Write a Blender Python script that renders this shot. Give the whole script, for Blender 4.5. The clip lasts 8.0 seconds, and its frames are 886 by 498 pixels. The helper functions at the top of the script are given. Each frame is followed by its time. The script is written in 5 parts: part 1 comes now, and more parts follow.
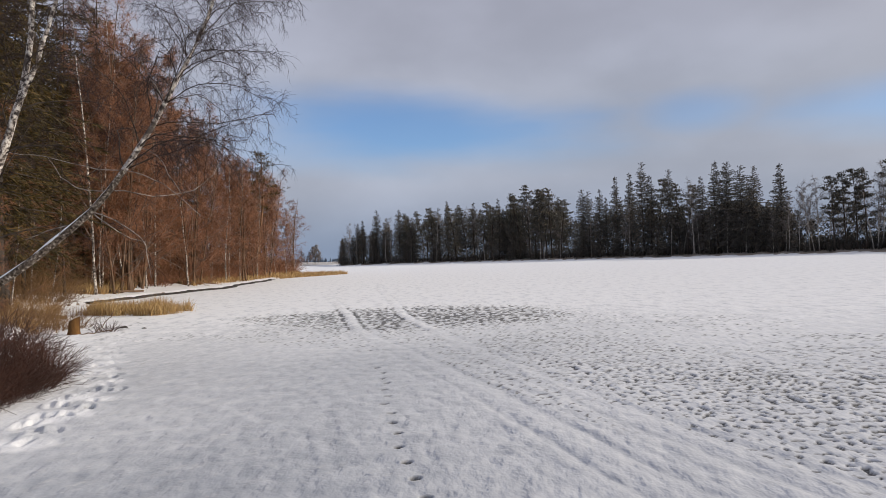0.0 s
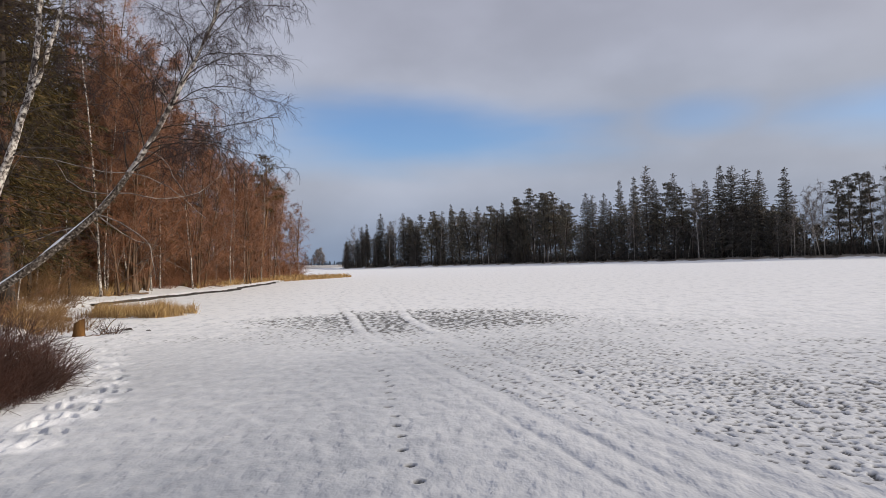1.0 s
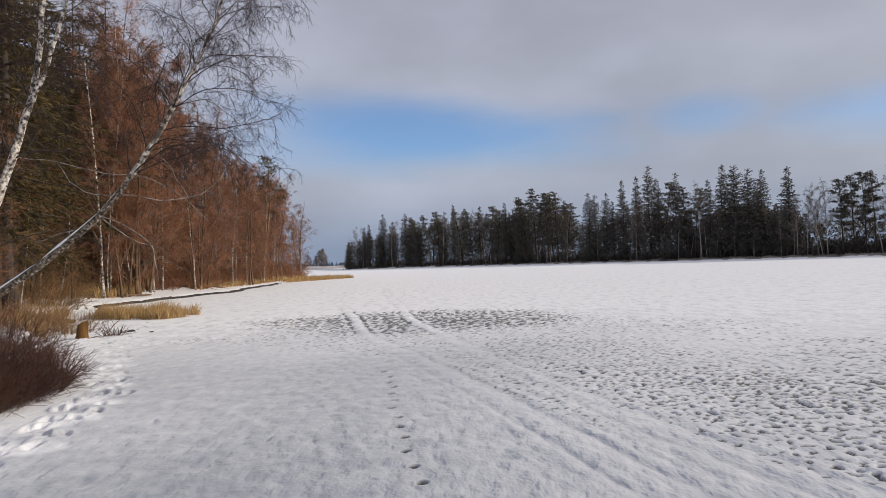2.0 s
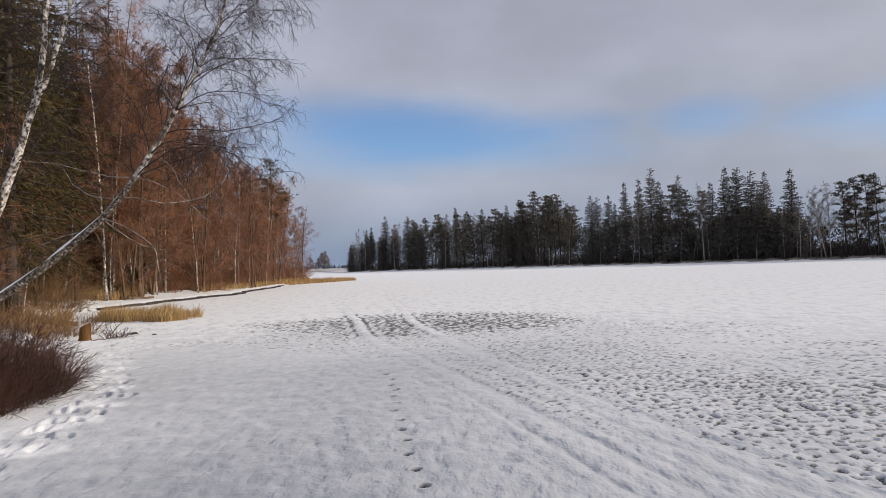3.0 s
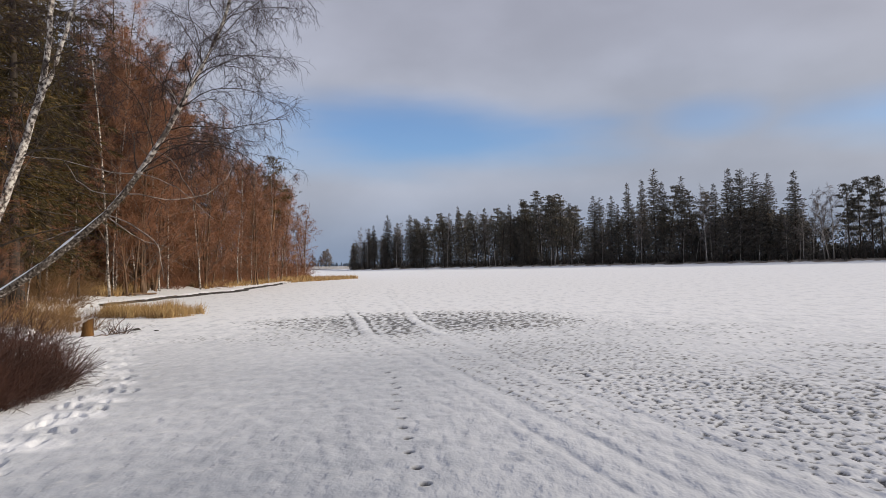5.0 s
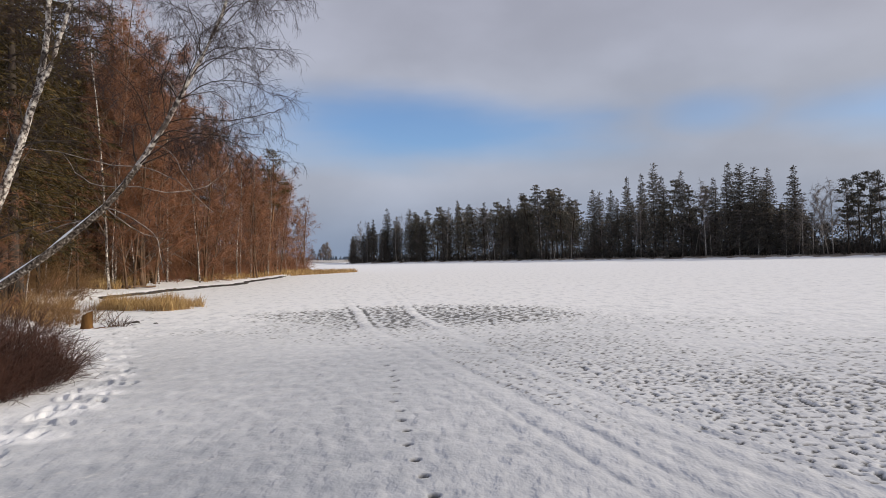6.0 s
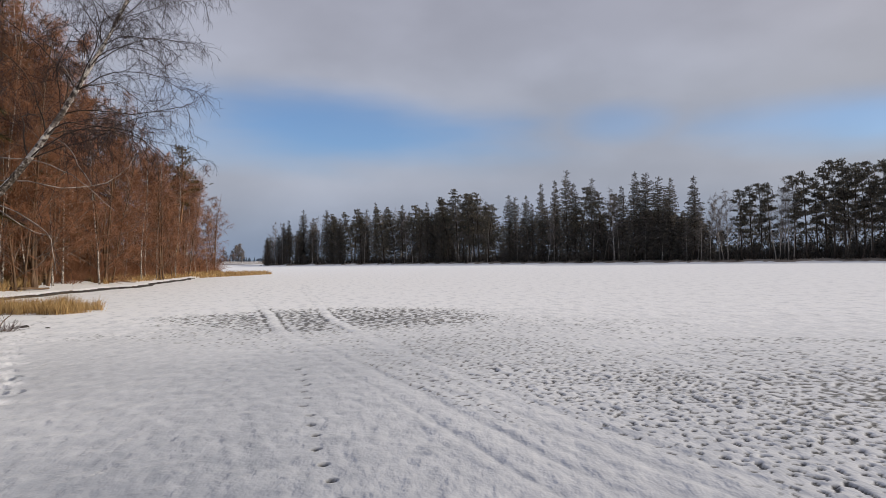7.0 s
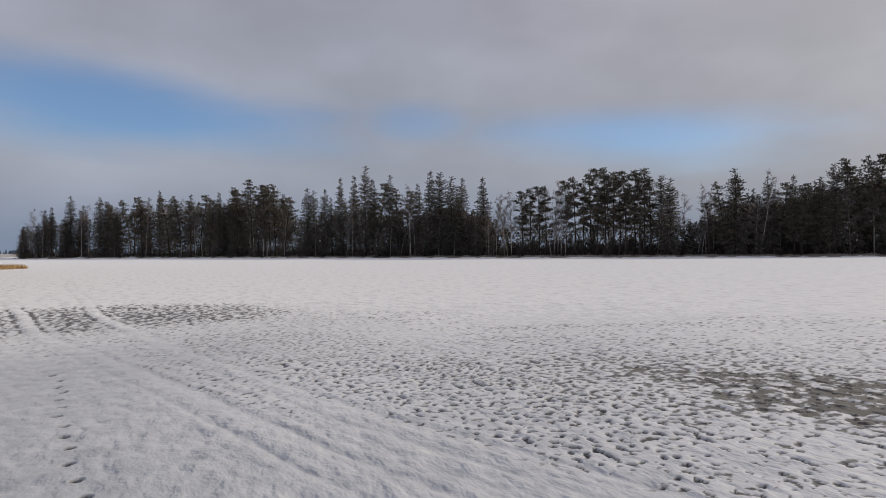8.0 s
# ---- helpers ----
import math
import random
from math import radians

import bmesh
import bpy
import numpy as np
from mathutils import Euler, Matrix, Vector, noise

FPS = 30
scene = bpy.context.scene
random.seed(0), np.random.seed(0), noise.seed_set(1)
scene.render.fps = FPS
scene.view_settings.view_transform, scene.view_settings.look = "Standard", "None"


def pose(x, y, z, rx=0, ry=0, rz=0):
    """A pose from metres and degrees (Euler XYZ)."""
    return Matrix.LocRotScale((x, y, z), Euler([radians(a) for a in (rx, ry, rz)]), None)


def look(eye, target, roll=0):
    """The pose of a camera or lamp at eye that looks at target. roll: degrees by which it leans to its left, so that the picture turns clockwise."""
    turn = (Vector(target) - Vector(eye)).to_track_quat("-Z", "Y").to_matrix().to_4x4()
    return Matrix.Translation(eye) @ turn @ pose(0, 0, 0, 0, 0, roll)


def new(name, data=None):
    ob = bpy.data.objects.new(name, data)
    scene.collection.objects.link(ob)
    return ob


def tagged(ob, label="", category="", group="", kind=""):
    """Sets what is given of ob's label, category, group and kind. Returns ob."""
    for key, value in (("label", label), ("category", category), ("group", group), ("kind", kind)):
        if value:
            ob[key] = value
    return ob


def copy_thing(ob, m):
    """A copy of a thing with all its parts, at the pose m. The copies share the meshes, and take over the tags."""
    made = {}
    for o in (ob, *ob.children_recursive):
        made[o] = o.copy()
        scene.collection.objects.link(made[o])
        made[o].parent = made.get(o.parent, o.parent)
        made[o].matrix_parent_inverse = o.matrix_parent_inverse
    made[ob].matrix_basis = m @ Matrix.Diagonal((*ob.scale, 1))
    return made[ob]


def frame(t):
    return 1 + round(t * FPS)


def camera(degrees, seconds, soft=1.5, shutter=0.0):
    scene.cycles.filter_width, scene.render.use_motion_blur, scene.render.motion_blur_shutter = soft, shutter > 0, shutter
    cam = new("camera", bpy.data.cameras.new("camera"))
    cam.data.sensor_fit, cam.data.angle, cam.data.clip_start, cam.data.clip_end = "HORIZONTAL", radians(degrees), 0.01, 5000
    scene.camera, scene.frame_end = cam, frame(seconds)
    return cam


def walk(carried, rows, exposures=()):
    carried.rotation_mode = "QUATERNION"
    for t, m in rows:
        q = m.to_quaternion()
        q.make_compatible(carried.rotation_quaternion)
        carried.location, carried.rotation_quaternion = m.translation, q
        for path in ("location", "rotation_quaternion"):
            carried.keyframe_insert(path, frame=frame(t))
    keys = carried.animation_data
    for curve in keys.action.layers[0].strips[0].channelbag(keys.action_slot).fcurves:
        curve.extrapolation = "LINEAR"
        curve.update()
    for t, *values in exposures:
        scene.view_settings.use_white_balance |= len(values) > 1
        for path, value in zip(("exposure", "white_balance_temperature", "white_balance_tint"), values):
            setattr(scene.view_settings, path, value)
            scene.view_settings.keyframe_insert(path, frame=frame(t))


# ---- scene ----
# ---------- camera ----------
cam = camera(69.7, 8.0, soft=0.5)
PATH = [
    (0.0, pose(-0.000, -0.000, 1.533, 90.96, 1.97, 0.00)),
    (0.5, pose(-0.003, 0.001, 1.534, 91.19, 1.71, 0.20)),
    (1.0, pose(-0.001, 0.001, 1.530, 91.27, 1.80, 0.36)),
    (1.5, pose(-0.003, 0.001, 1.532, 91.24, 1.91, 0.47)),
    (3.0, pose(-0.002, 0.001, 1.534, 91.56, 1.99, 0.77)),
    (3.5, pose(-0.008, 0.002, 1.532, 91.55, 1.70, 0.95)),
    (4.0, pose(-0.012, -0.007, 1.534, 91.57, 1.47, 1.01)),
    (4.5, pose(-0.010, -0.004, 1.536, 91.66, 1.54, 0.97)),
    (6.0, pose(-0.004, 0.002, 1.527, 90.90, 1.35, 0.91)),
    (6.5, pose(-0.004, -0.003, 1.528, 90.91, 1.38, 0.54)),
    (6.6, pose(0.006, -0.005, 1.527, 90.96, 1.28, 0.37)),
    (6.7, pose(0.016, -0.006, 1.526, 91.01, 1.18, -0.25)),
    (6.8, pose(0.026, -0.008, 1.525, 91.10, 1.08, -1.75)),
    (6.9, pose(0.035, -0.010, 1.524, 91.13, 0.98, -3.72)),
    (7.0, pose(0.045, -0.012, 1.523, 91.02, 0.88, -6.47)),
    (7.1, pose(0.052, 0.002, 1.515, 90.87, 0.83, -8.98)),
    (7.2, pose(0.058, 0.015, 1.507, 90.79, 0.78, -11.99)),
    (7.3, pose(0.064, 0.029, 1.500, 90.72, 0.72, -14.92)),
    (7.4, pose(0.071, 0.042, 1.492, 90.45, 0.67, -17.16)),
    (7.5, pose(0.077, 0.055, 1.484, 90.08, 0.62, -18.19)),
    (7.6, pose(0.090, 0.046, 1.486, 89.88, 0.58, -19.11)),
    (7.7, pose(0.104, 0.038, 1.488, 89.78, 0.55, -20.48)),
    (7.8, pose(0.117, 0.029, 1.491, 89.81, 0.51, -21.86)),
    (7.9, pose(0.130, 0.020, 1.493, 90.12, 0.47, -23.26)),
    (8.0, pose(0.144, 0.011, 1.495, 90.33, 0.44, -24.45)),
]
EXPOSURES = [(0, -0.04, 6480, 10), (1, -0.02, 6480, 10), (4.5, -0.03, 6500, 10), (6.6, -0.03, 6540, 10), (7.2, -0.17, 6560, 10), (8, -0.29, 6600, 10)]
walk(cam, PATH, EXPOSURES)

# ---------- sun and sky ----------
SUN_AZ, SUN_EL = -97.0, 19.0     # degrees; azimuth counts to the left of straight ahead
sa, se = radians(SUN_AZ), radians(SUN_EL)
sun_dir = Vector((-math.sin(sa) * math.cos(se), math.cos(sa) * math.cos(se), math.sin(se)))
sun = new("sun", bpy.data.lights.new("sun", "SUN"))
sun.data.energy, sun.data.angle, sun.data.color = 3.2, radians(0.6), (1.0, 0.905, 0.76)
sun.matrix_world = look(sun_dir * 200, (0, 0, 0))

world = bpy.data.worlds.new("winter_sky")
scene.world = world
world.use_nodes = True
wt = world.node_tree
wt.nodes.clear()


def wnode(kind, **props):
    n = wt.nodes.new(kind)
    for k, v in props.items():
        setattr(n, k, v)
    return n


def wmath(op, a, b=None, c=None, clamp=False):
    n = wnode("ShaderNodeMath", operation=op, use_clamp=clamp)
    for i, v in enumerate((a, b, c)):
        if v is None:
            continue
        if isinstance(v, (int, float)):
            n.inputs[i].default_value = v
        else:
            wt.links.new(v, n.inputs[i])
    return n.outputs[0]


def wrange(v, lo, hi, to_lo=0.0, to_hi=1.0):
    n = wnode("ShaderNodeMapRange", interpolation_type="SMOOTHSTEP")
    wt.links.new(v, n.inputs[0])
    for i, q in enumerate((lo, hi, to_lo, to_hi)):
        n.inputs[i + 1].default_value = q
    return n.outputs[0]


def wmix(f, a, b):
    n = wnode("ShaderNodeMix", data_type="RGBA")
    wt.links.new(f, n.inputs[0]) if not isinstance(f, float) else None
    if isinstance(f, float):
        n.inputs[0].default_value = f
    for i, v in ((6, a), (7, b)):
        if isinstance(v, tuple):
            n.inputs[i].default_value = (*v, 1)
        else:
            wt.links.new(v, n.inputs[i])
    return n.outputs[2]


tc = wnode("ShaderNodeTexCoord")
sep = wnode("ShaderNodeSeparateXYZ")
wt.links.new(tc.outputs["Generated"], sep.inputs[0])
sx, sy, sz = sep.outputs
AZ = wmath("MULTIPLY", wmath("ARCTAN2", wmath("MULTIPLY", sx, -1.0), sy), 57.29578)
EL = wmath("MULTIPLY", wmath("ARCSINE", sz), 57.29578)


def wnoise(kx, ky, scale, detail, seed):
    comb = wnode("ShaderNodeCombineXYZ")
    wt.links.new(wmath("MULTIPLY", AZ, kx), comb.inputs[0])
    wt.links.new(wmath("MULTIPLY", EL, ky), comb.inputs[1])
    comb.inputs[2].default_value = seed
    n = wnode("ShaderNodeTexNoise")
    wt.links.new(comb.outputs[0], n.inputs["Vector"])
    n.inputs["Scale"].default_value, n.inputs["Detail"].default_value = scale, detail
    n.inputs["Roughness"].default_value = 0.5
    return n.outputs[0]


wisps = wnoise(0.05, 0.2, 1.0, 4.0, 3.1)
billow = wnoise(0.04, 0.09, 1.0, 3.0, 7.7)
nish = wnode("ShaderNodeTexSky", sky_type="NISHITA", sun_disc=False)
nish.sun_elevation, nish.sun_rotation = radians(SUN_EL), radians(-SUN_AZ)
nish.air_density, nish.dust_density, nish.ozone_density = 1.0, 0.4, 2.0
clear = wnode("ShaderNodeVectorMath", operation="MULTIPLY")
wt.links.new(nish.outputs[0], clear.inputs[0])
clear.inputs[1].default_value = (0.098, 0.122, 0.158)


def gap(az, el, a, b, tilt=0.0, strength=1.0):
    """A break in the cloud, round (az, el), with frayed edges."""
    u = wmath("SUBTRACT", AZ, az)
    v = wmath("SUBTRACT", wmath("SUBTRACT", EL, el), wmath("MULTIPLY", u, tilt))
    u, v = wmath("DIVIDE", u, a), wmath("DIVIDE", v, b)
    r = wmath("SQRT", wmath("ADD", wmath("MULTIPLY", u, u), wmath("MULTIPLY", v, v)))
    r = wmath("ADD", r, wmath("MULTIPLY", wmath("SUBTRACT", wisps, 0.5), 1.6))
    return wmath("MULTIPLY", wrange(r, 0.1, 1.55, 1.0, 0.0), strength)


holes = None
for g in ((3.2, 11.4, 17, 3.2, 0.05, 1.0), (-22, 11.4, 4.5, 1.5, 0.0, 0.55), (-43, 9.4, 13, 2.4, 0.06, 0.75),
          (70, 14, 30, 6, 0.0, 0.8), (150, 16, 40, 7, 0.0, 0.8)):
    m = wmath("MULTIPLY", gap(*g), 0.88)
    holes = m if holes is None else wmath("MAXIMUM", holes, m)
low = wrange(EL, 0.0, 7.5)
high = wrange(EL, 10.0, 22.0)
cloud = wmix(low, (0.25, 0.305, 0.40), (0.425, 0.445, 0.505))
cloud = wmix(high, cloud, (0.425, 0.428, 0.490))
puffs = wnoise(0.10, 0.18, 1.0, 6.0, 12.3)
shade = wmath("MULTIPLY", wrange(billow, 0.3, 0.7, 0.91, 1.09), wrange(puffs, 0.3, 0.7, 0.95, 1.05))
glow = wrange(AZ, -20.0, -65.0, 1.0, 1.14)
lum = wmath("MULTIPLY", shade, glow)
warmth = wmix(wrange(AZ, -15.0, -65.0), (0.965, 1.0, 1.06), (1.03, 1.0, 0.965))
tint = wnode("ShaderNodeVectorMath", operation="MULTIPLY")
wt.links.new(cloud, tint.inputs[0])
wt.links.new(warmth, tint.inputs[1])
lit = wnode("ShaderNodeVectorMath", operation="SCALE")
wt.links.new(tint.outputs[0], lit.inputs[0])
wt.links.new(lum, lit.inputs["Scale"])
sky_colour = wmix(holes, lit.outputs[0], clear.outputs[0])
bg, out = wnode("ShaderNodeBackground"), wnode("ShaderNodeOutputWorld")
wt.links.new(sky_colour, bg.inputs[0])
bg.inputs[1].default_value = 1.0
wt.links.new(bg.outputs[0], out.inputs[0])


# ---------- materials ----------
class Mat:
    """A procedural material under construction."""

    def __init__(self, name, rough=0.7, spec=0.3):
        self.m = bpy.data.materials.new(name)
        self.m.use_nodes = True
        self.t = self.m.node_tree
        self.p = self.t.nodes["Principled BSDF"]
        self.p.inputs["Roughness"].default_value = rough
        self.p.inputs["Specular IOR Level"].default_value = spec
        self.co = self.t.nodes.new("ShaderNodeTexCoord")

    def link(self, a, b):
        self.t.links.new(a, b)

    def noise(self, scale, detail=3.0, stretch=None, source="Object"):
        vec = self.co.outputs[source]
        if stretch:
            mp = self.t.nodes.new("ShaderNodeMapping")
            mp.inputs["Scale"].default_value = stretch
            self.link(vec, mp.inputs[0])
            vec = mp.outputs[0]
        n = self.t.nodes.new("ShaderNodeTexNoise")
        n.inputs["Scale"].default_value, n.inputs["Detail"].default_value = scale, detail
        self.link(vec, n.inputs["Vector"])
        return n.outputs[0]

    def ramp(self, fac, stops):
        r = self.t.nodes.new("ShaderNodeValToRGB")
        e = r.color_ramp.elements
        while len(e) < len(stops):
            e.new(0.5)
        for q, (pos, c) in zip(e, stops):
            q.position, q.color = pos, (*c, 1)
        self.link(fac, r.inputs[0])
        return r.outputs[0]

    def mix(self, f, a, b, blend="MIX"):
        n = self.t.nodes.new("ShaderNodeMix")
        n.data_type, n.blend_type = "RGBA", blend
        for i, v in ((0, f), (6, a), (7, b)):
            if isinstance(v, (int, float)):
                n.inputs[i].default_value = v
            elif isinstance(v, tuple):
                n.inputs[i].default_value = (*v, 1)
            else:
                self.link(v, n.inputs[i])
        return n.outputs[2]

    def random(self):
        return self.t.nodes.new("ShaderNodeObjectInfo").outputs["Random"]

    def island(self):
        return self.t.nodes.new("ShaderNodeNewGeometry").outputs["Random Per Island"]

    def attribute(self, name):
        n = self.t.nodes.new("ShaderNodeAttribute")
        n.attribute_name = name
        return n.outputs["Fac"]

    def math(self, op, a, b=0.0, clamp=False):
        n = self.t.nodes.new("ShaderNodeMath")
        n.operation, n.use_clamp = op, clamp
        for i, v in ((0, a), (1, b)):
            if isinstance(v, (int, float)):
                n.inputs[i].default_value = v
            else:
                self.link(v, n.inputs[i])
        return n.outputs[0]

    def bump(self, height, strength, distance):
        b = self.t.nodes.new("ShaderNodeBump")
        b.inputs["Strength"].default_value, b.inputs["Distance"].default_value = strength, distance
        self.link(height, b.inputs["Height"])
        self.link(b.outputs[0], self.p.inputs["Normal"])

    def colour(self, c):
        if isinstance(c, tuple):
            self.p.inputs["Base Color"].default_value = (*c, 1)
        else:
            self.link(c, self.p.inputs["Base Color"])
        return self.m


def snow_material():
    k = Mat("snow", 0.6, 0.2)
    k.p.inputs["Sheen Weight"].default_value, k.p.inputs["Sheen Roughness"].default_value = 0.28, 0.4
    fine, mid, soft = k.noise(34.0, 4.0), k.noise(2.2, 4.0), k.noise(6.0, 3.0, (1.5, 0.75, 1.0))
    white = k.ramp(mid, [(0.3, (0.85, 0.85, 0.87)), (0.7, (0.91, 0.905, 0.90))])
    # darker snow tone: carries mottling, and shade painted in by the thin attribute
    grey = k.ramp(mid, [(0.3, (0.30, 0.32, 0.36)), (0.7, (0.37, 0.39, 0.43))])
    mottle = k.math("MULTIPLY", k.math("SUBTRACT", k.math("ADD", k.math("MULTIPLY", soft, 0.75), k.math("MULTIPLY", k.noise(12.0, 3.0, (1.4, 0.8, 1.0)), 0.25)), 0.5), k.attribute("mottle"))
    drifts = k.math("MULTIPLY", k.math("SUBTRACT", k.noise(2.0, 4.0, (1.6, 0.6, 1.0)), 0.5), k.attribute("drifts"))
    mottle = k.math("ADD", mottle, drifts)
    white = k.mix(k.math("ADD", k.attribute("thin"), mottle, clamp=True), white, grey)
    litter_grain = k.noise(9.0, 6.0)
    litter = k.ramp(litter_grain, [(0.25, (0.05, 0.032, 0.02)), (0.5, (0.16, 0.10, 0.05)), (0.75, (0.32, 0.22, 0.11))])
    patchy = k.math("ADD", k.attribute("litter"), k.math("MULTIPLY", k.math("SUBTRACT", k.noise(0.9, 6.0), 0.5), 1.7))
    cover = k.math("MULTIPLY", k.math("SUBTRACT", patchy, 0.45), 9.0, clamp=True)
    k.bump(k.math("ADD", k.math("ADD", k.math("MULTIPLY", fine, 0.10), soft), k.math("MULTIPLY", mid, 1.2)), 0.75, 0.042)
    # dark tone for wet ice, and for shade painted into pits and dents
    wet_and_shade = k.ramp(fine, [(0.3, (0.048, 0.047, 0.046)), (0.7, (0.105, 0.102, 0.097))])
    white = k.mix(k.attribute("wet"), white, wet_and_shade)
    return k.colour(k.mix(cover, white, litter))


def ice_material():
    k = Mat("thin_grey_ice", 0.5, 0.12)
    big, fine = k.noise(0.7, 5.0), k.noise(16.0, 4.0)
    c = k.ramp(big, [(0.3, (0.115, 0.108, 0.097)), (0.7, (0.21, 0.192, 0.165))])
    c = k.mix(k.math("MULTIPLY", fine, 0.3), c, (0.22, 0.21, 0.19))
    k.bump(fine, 0.15, 0.01)
    return k.colour(c)


def birch_bark_material():
    k = Mat("birch_bark", 0.65, 0.25)
    marks = k.noise(7.0, 5.0, (1.6, 1.6, 1.5))
    plates = k.noise(2.3, 5.0, (1, 1, 0.8))
    c = k.ramp(marks, [(0.40, (0.05, 0.04, 0.035)), (0.50, (0.36, 0.31, 0.27)), (0.60, (0.66, 0.62, 0.56))])
    c = k.mix(k.math("MULTIPLY", k.math("SUBTRACT", plates, 0.52), 7.0, clamp=True), c, (0.10, 0.08, 0.065))
    k.bump(plates, 0.6, 0.03)
    return k.colour(c)


def rough_birch_material():
    """Old cracked birch bark: dark furrows, pale flakes."""
    k = Mat("rough_birch_bark", 0.85, 0.15)
    n = k.noise(20.0, 7.0)
    k.bump(n, 0.9, 0.05)
    return k.colour(k.ramp(n, [(0.35, (0.024, 0.019, 0.015)), (0.49, (0.11, 0.085, 0.065)), (0.60, (0.24, 0.20, 0.16)), (0.68, (0.52, 0.47, 0.42))]))


def twig_material(name, dark, light):
    k = Mat(name, 0.6, 0.25)
    r = k.random()
    c = k.ramp(k.noise(0.8, 3.0), [(0.3, dark), (0.7, light)])
    c = k.mix(k.math("MULTIPLY", r, 0.45), c, tuple(0.55 * q for q in dark))
    return k.colour(c)


def needle_material(name, dark, light, dry):
    k = Mat(name, 0.6, 0.25)
    c = k.ramp(k.island(), [(0.0, dark), (0.75, light), (1.0, dry)])
    c = k.mix(k.math("MULTIPLY", k.random(), 0.4), c, tuple(0.6 * q for q in dark))
    return k.colour(c)


def bark_material(name, dark, light, scale=6.0):
    k = Mat(name, 0.85, 0.15)
    n = k.noise(scale, 5.0, (1, 1, 0.3))
    k.bump(n, 0.7, 0.03)
    return k.colour(k.ramp(n, [(0.3, dark), (0.7, light)]))


def blade_material(name, stops):
    k = Mat(name, 0.6, 0.2)
    return k.colour(k.ramp(k.island(), stops))


SNOW, ICE = snow_material(), ice_material()
BIRCH_BARK = birch_bark_material()
BIRCH_TWIG = twig_material("birch_twigs", (0.022, 0.014, 0.014), (0.055, 0.033, 0.03))
RED_TWIG = twig_material("alder_and_birch_twigs", (0.17, 0.078, 0.042), (0.42, 0.190, 0.098))
GREY_TWIG = twig_material("frosted_twigs", (0.16, 0.14, 0.135), (0.28, 0.25, 0.235))
GOLD_TWIG = twig_material("golden_brush", (0.14, 0.076, 0.035), (0.36, 0.21, 0.095))
BUSH_TWIG = twig_material("bush_stems", (0.036, 0.018, 0.013), (0.105, 0.047, 0.032))
BROWN_BARK = bark_material("brown_bark", (0.06, 0.040, 0.027), (0.23, 0.15, 0.098))
PINE_BARK = bark_material("pine_bark", (0.09, 0.05, 0.03), (0.30, 0.17, 0.09))
DARK_BARK = bark_material("dark_bark", (0.03, 0.024, 0.02), (0.10, 0.08, 0.065))
SPRUCE_NEEDLE = needle_material("spruce_needles", (0.070, 0.070, 0.067), (0.145, 0.128, 0.100), (0.29, 0.215, 0.15))
PINE_NEEDLE = needle_material("pine_needles", (0.068, 0.068, 0.062), (0.145, 0.129, 0.094), (0.29, 0.215, 0.14))
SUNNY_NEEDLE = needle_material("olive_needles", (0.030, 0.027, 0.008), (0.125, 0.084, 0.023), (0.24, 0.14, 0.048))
# the blue is distance haze, put into the needle colour
HAZE_NEEDLE = needle_material("far_woods", (0.05, 0.072, 0.105), (0.07, 0.095, 0.135), (0.09, 0.12, 0.16))
REED = blade_material("dry_reeds", [(0.0, (0.22, 0.125, 0.05)), (0.5, (0.43, 0.27, 0.11)), (1.0, (0.62, 0.45, 0.22))])
GRASS = blade_material("dry_grass", [(0.0, (0.13, 0.07, 0.032)), (0.5, (0.28, 0.16, 0.066)), (1.0, (0.47, 0.31, 0.14))])
BRUSH = blade_material("dark_brush", [(0.0, (0.018, 0.02, 0.016)), (0.7, (0.05, 0.042, 0.034)), (1.0, (0.13, 0.10, 0.08))])
THICKET = blade_material("sapling_stems", [(0.0, (0.10, 0.052, 0.024)), (0.6, (0.28, 0.155, 0.068)), (1.0, (0.46, 0.28, 0.12))])
ROUGH_BIRCH = rough_birch_material()
PLAIN_SNOW = blade_material("lying_snow", [(0.0, (0.80, 0.81, 0.84)), (1.0, (0.88, 0.88, 0.89))])
PALE_LIMB = bark_material("pale_limb_bark", (0.09, 0.07, 0.058), (0.50, 0.44, 0.39), 9.0)
LIMB_BARK = bark_material("limb_bark", (0.05, 0.038, 0.032), (0.32, 0.26, 0.22), 5.0)
STUMP_BARK = bark_material("stump_bark", (0.06, 0.030, 0.011), (0.19, 0.095, 0.032), 9.0)
CUT_WOOD = bark_material("cut_wood", (0.30, 0.20, 0.11), (0.48, 0.35, 0.21), 14.0)
STONE = bark_material("wet_stone", (0.02, 0.018, 0.018), (0.08, 0.07, 0.065), 8.0)


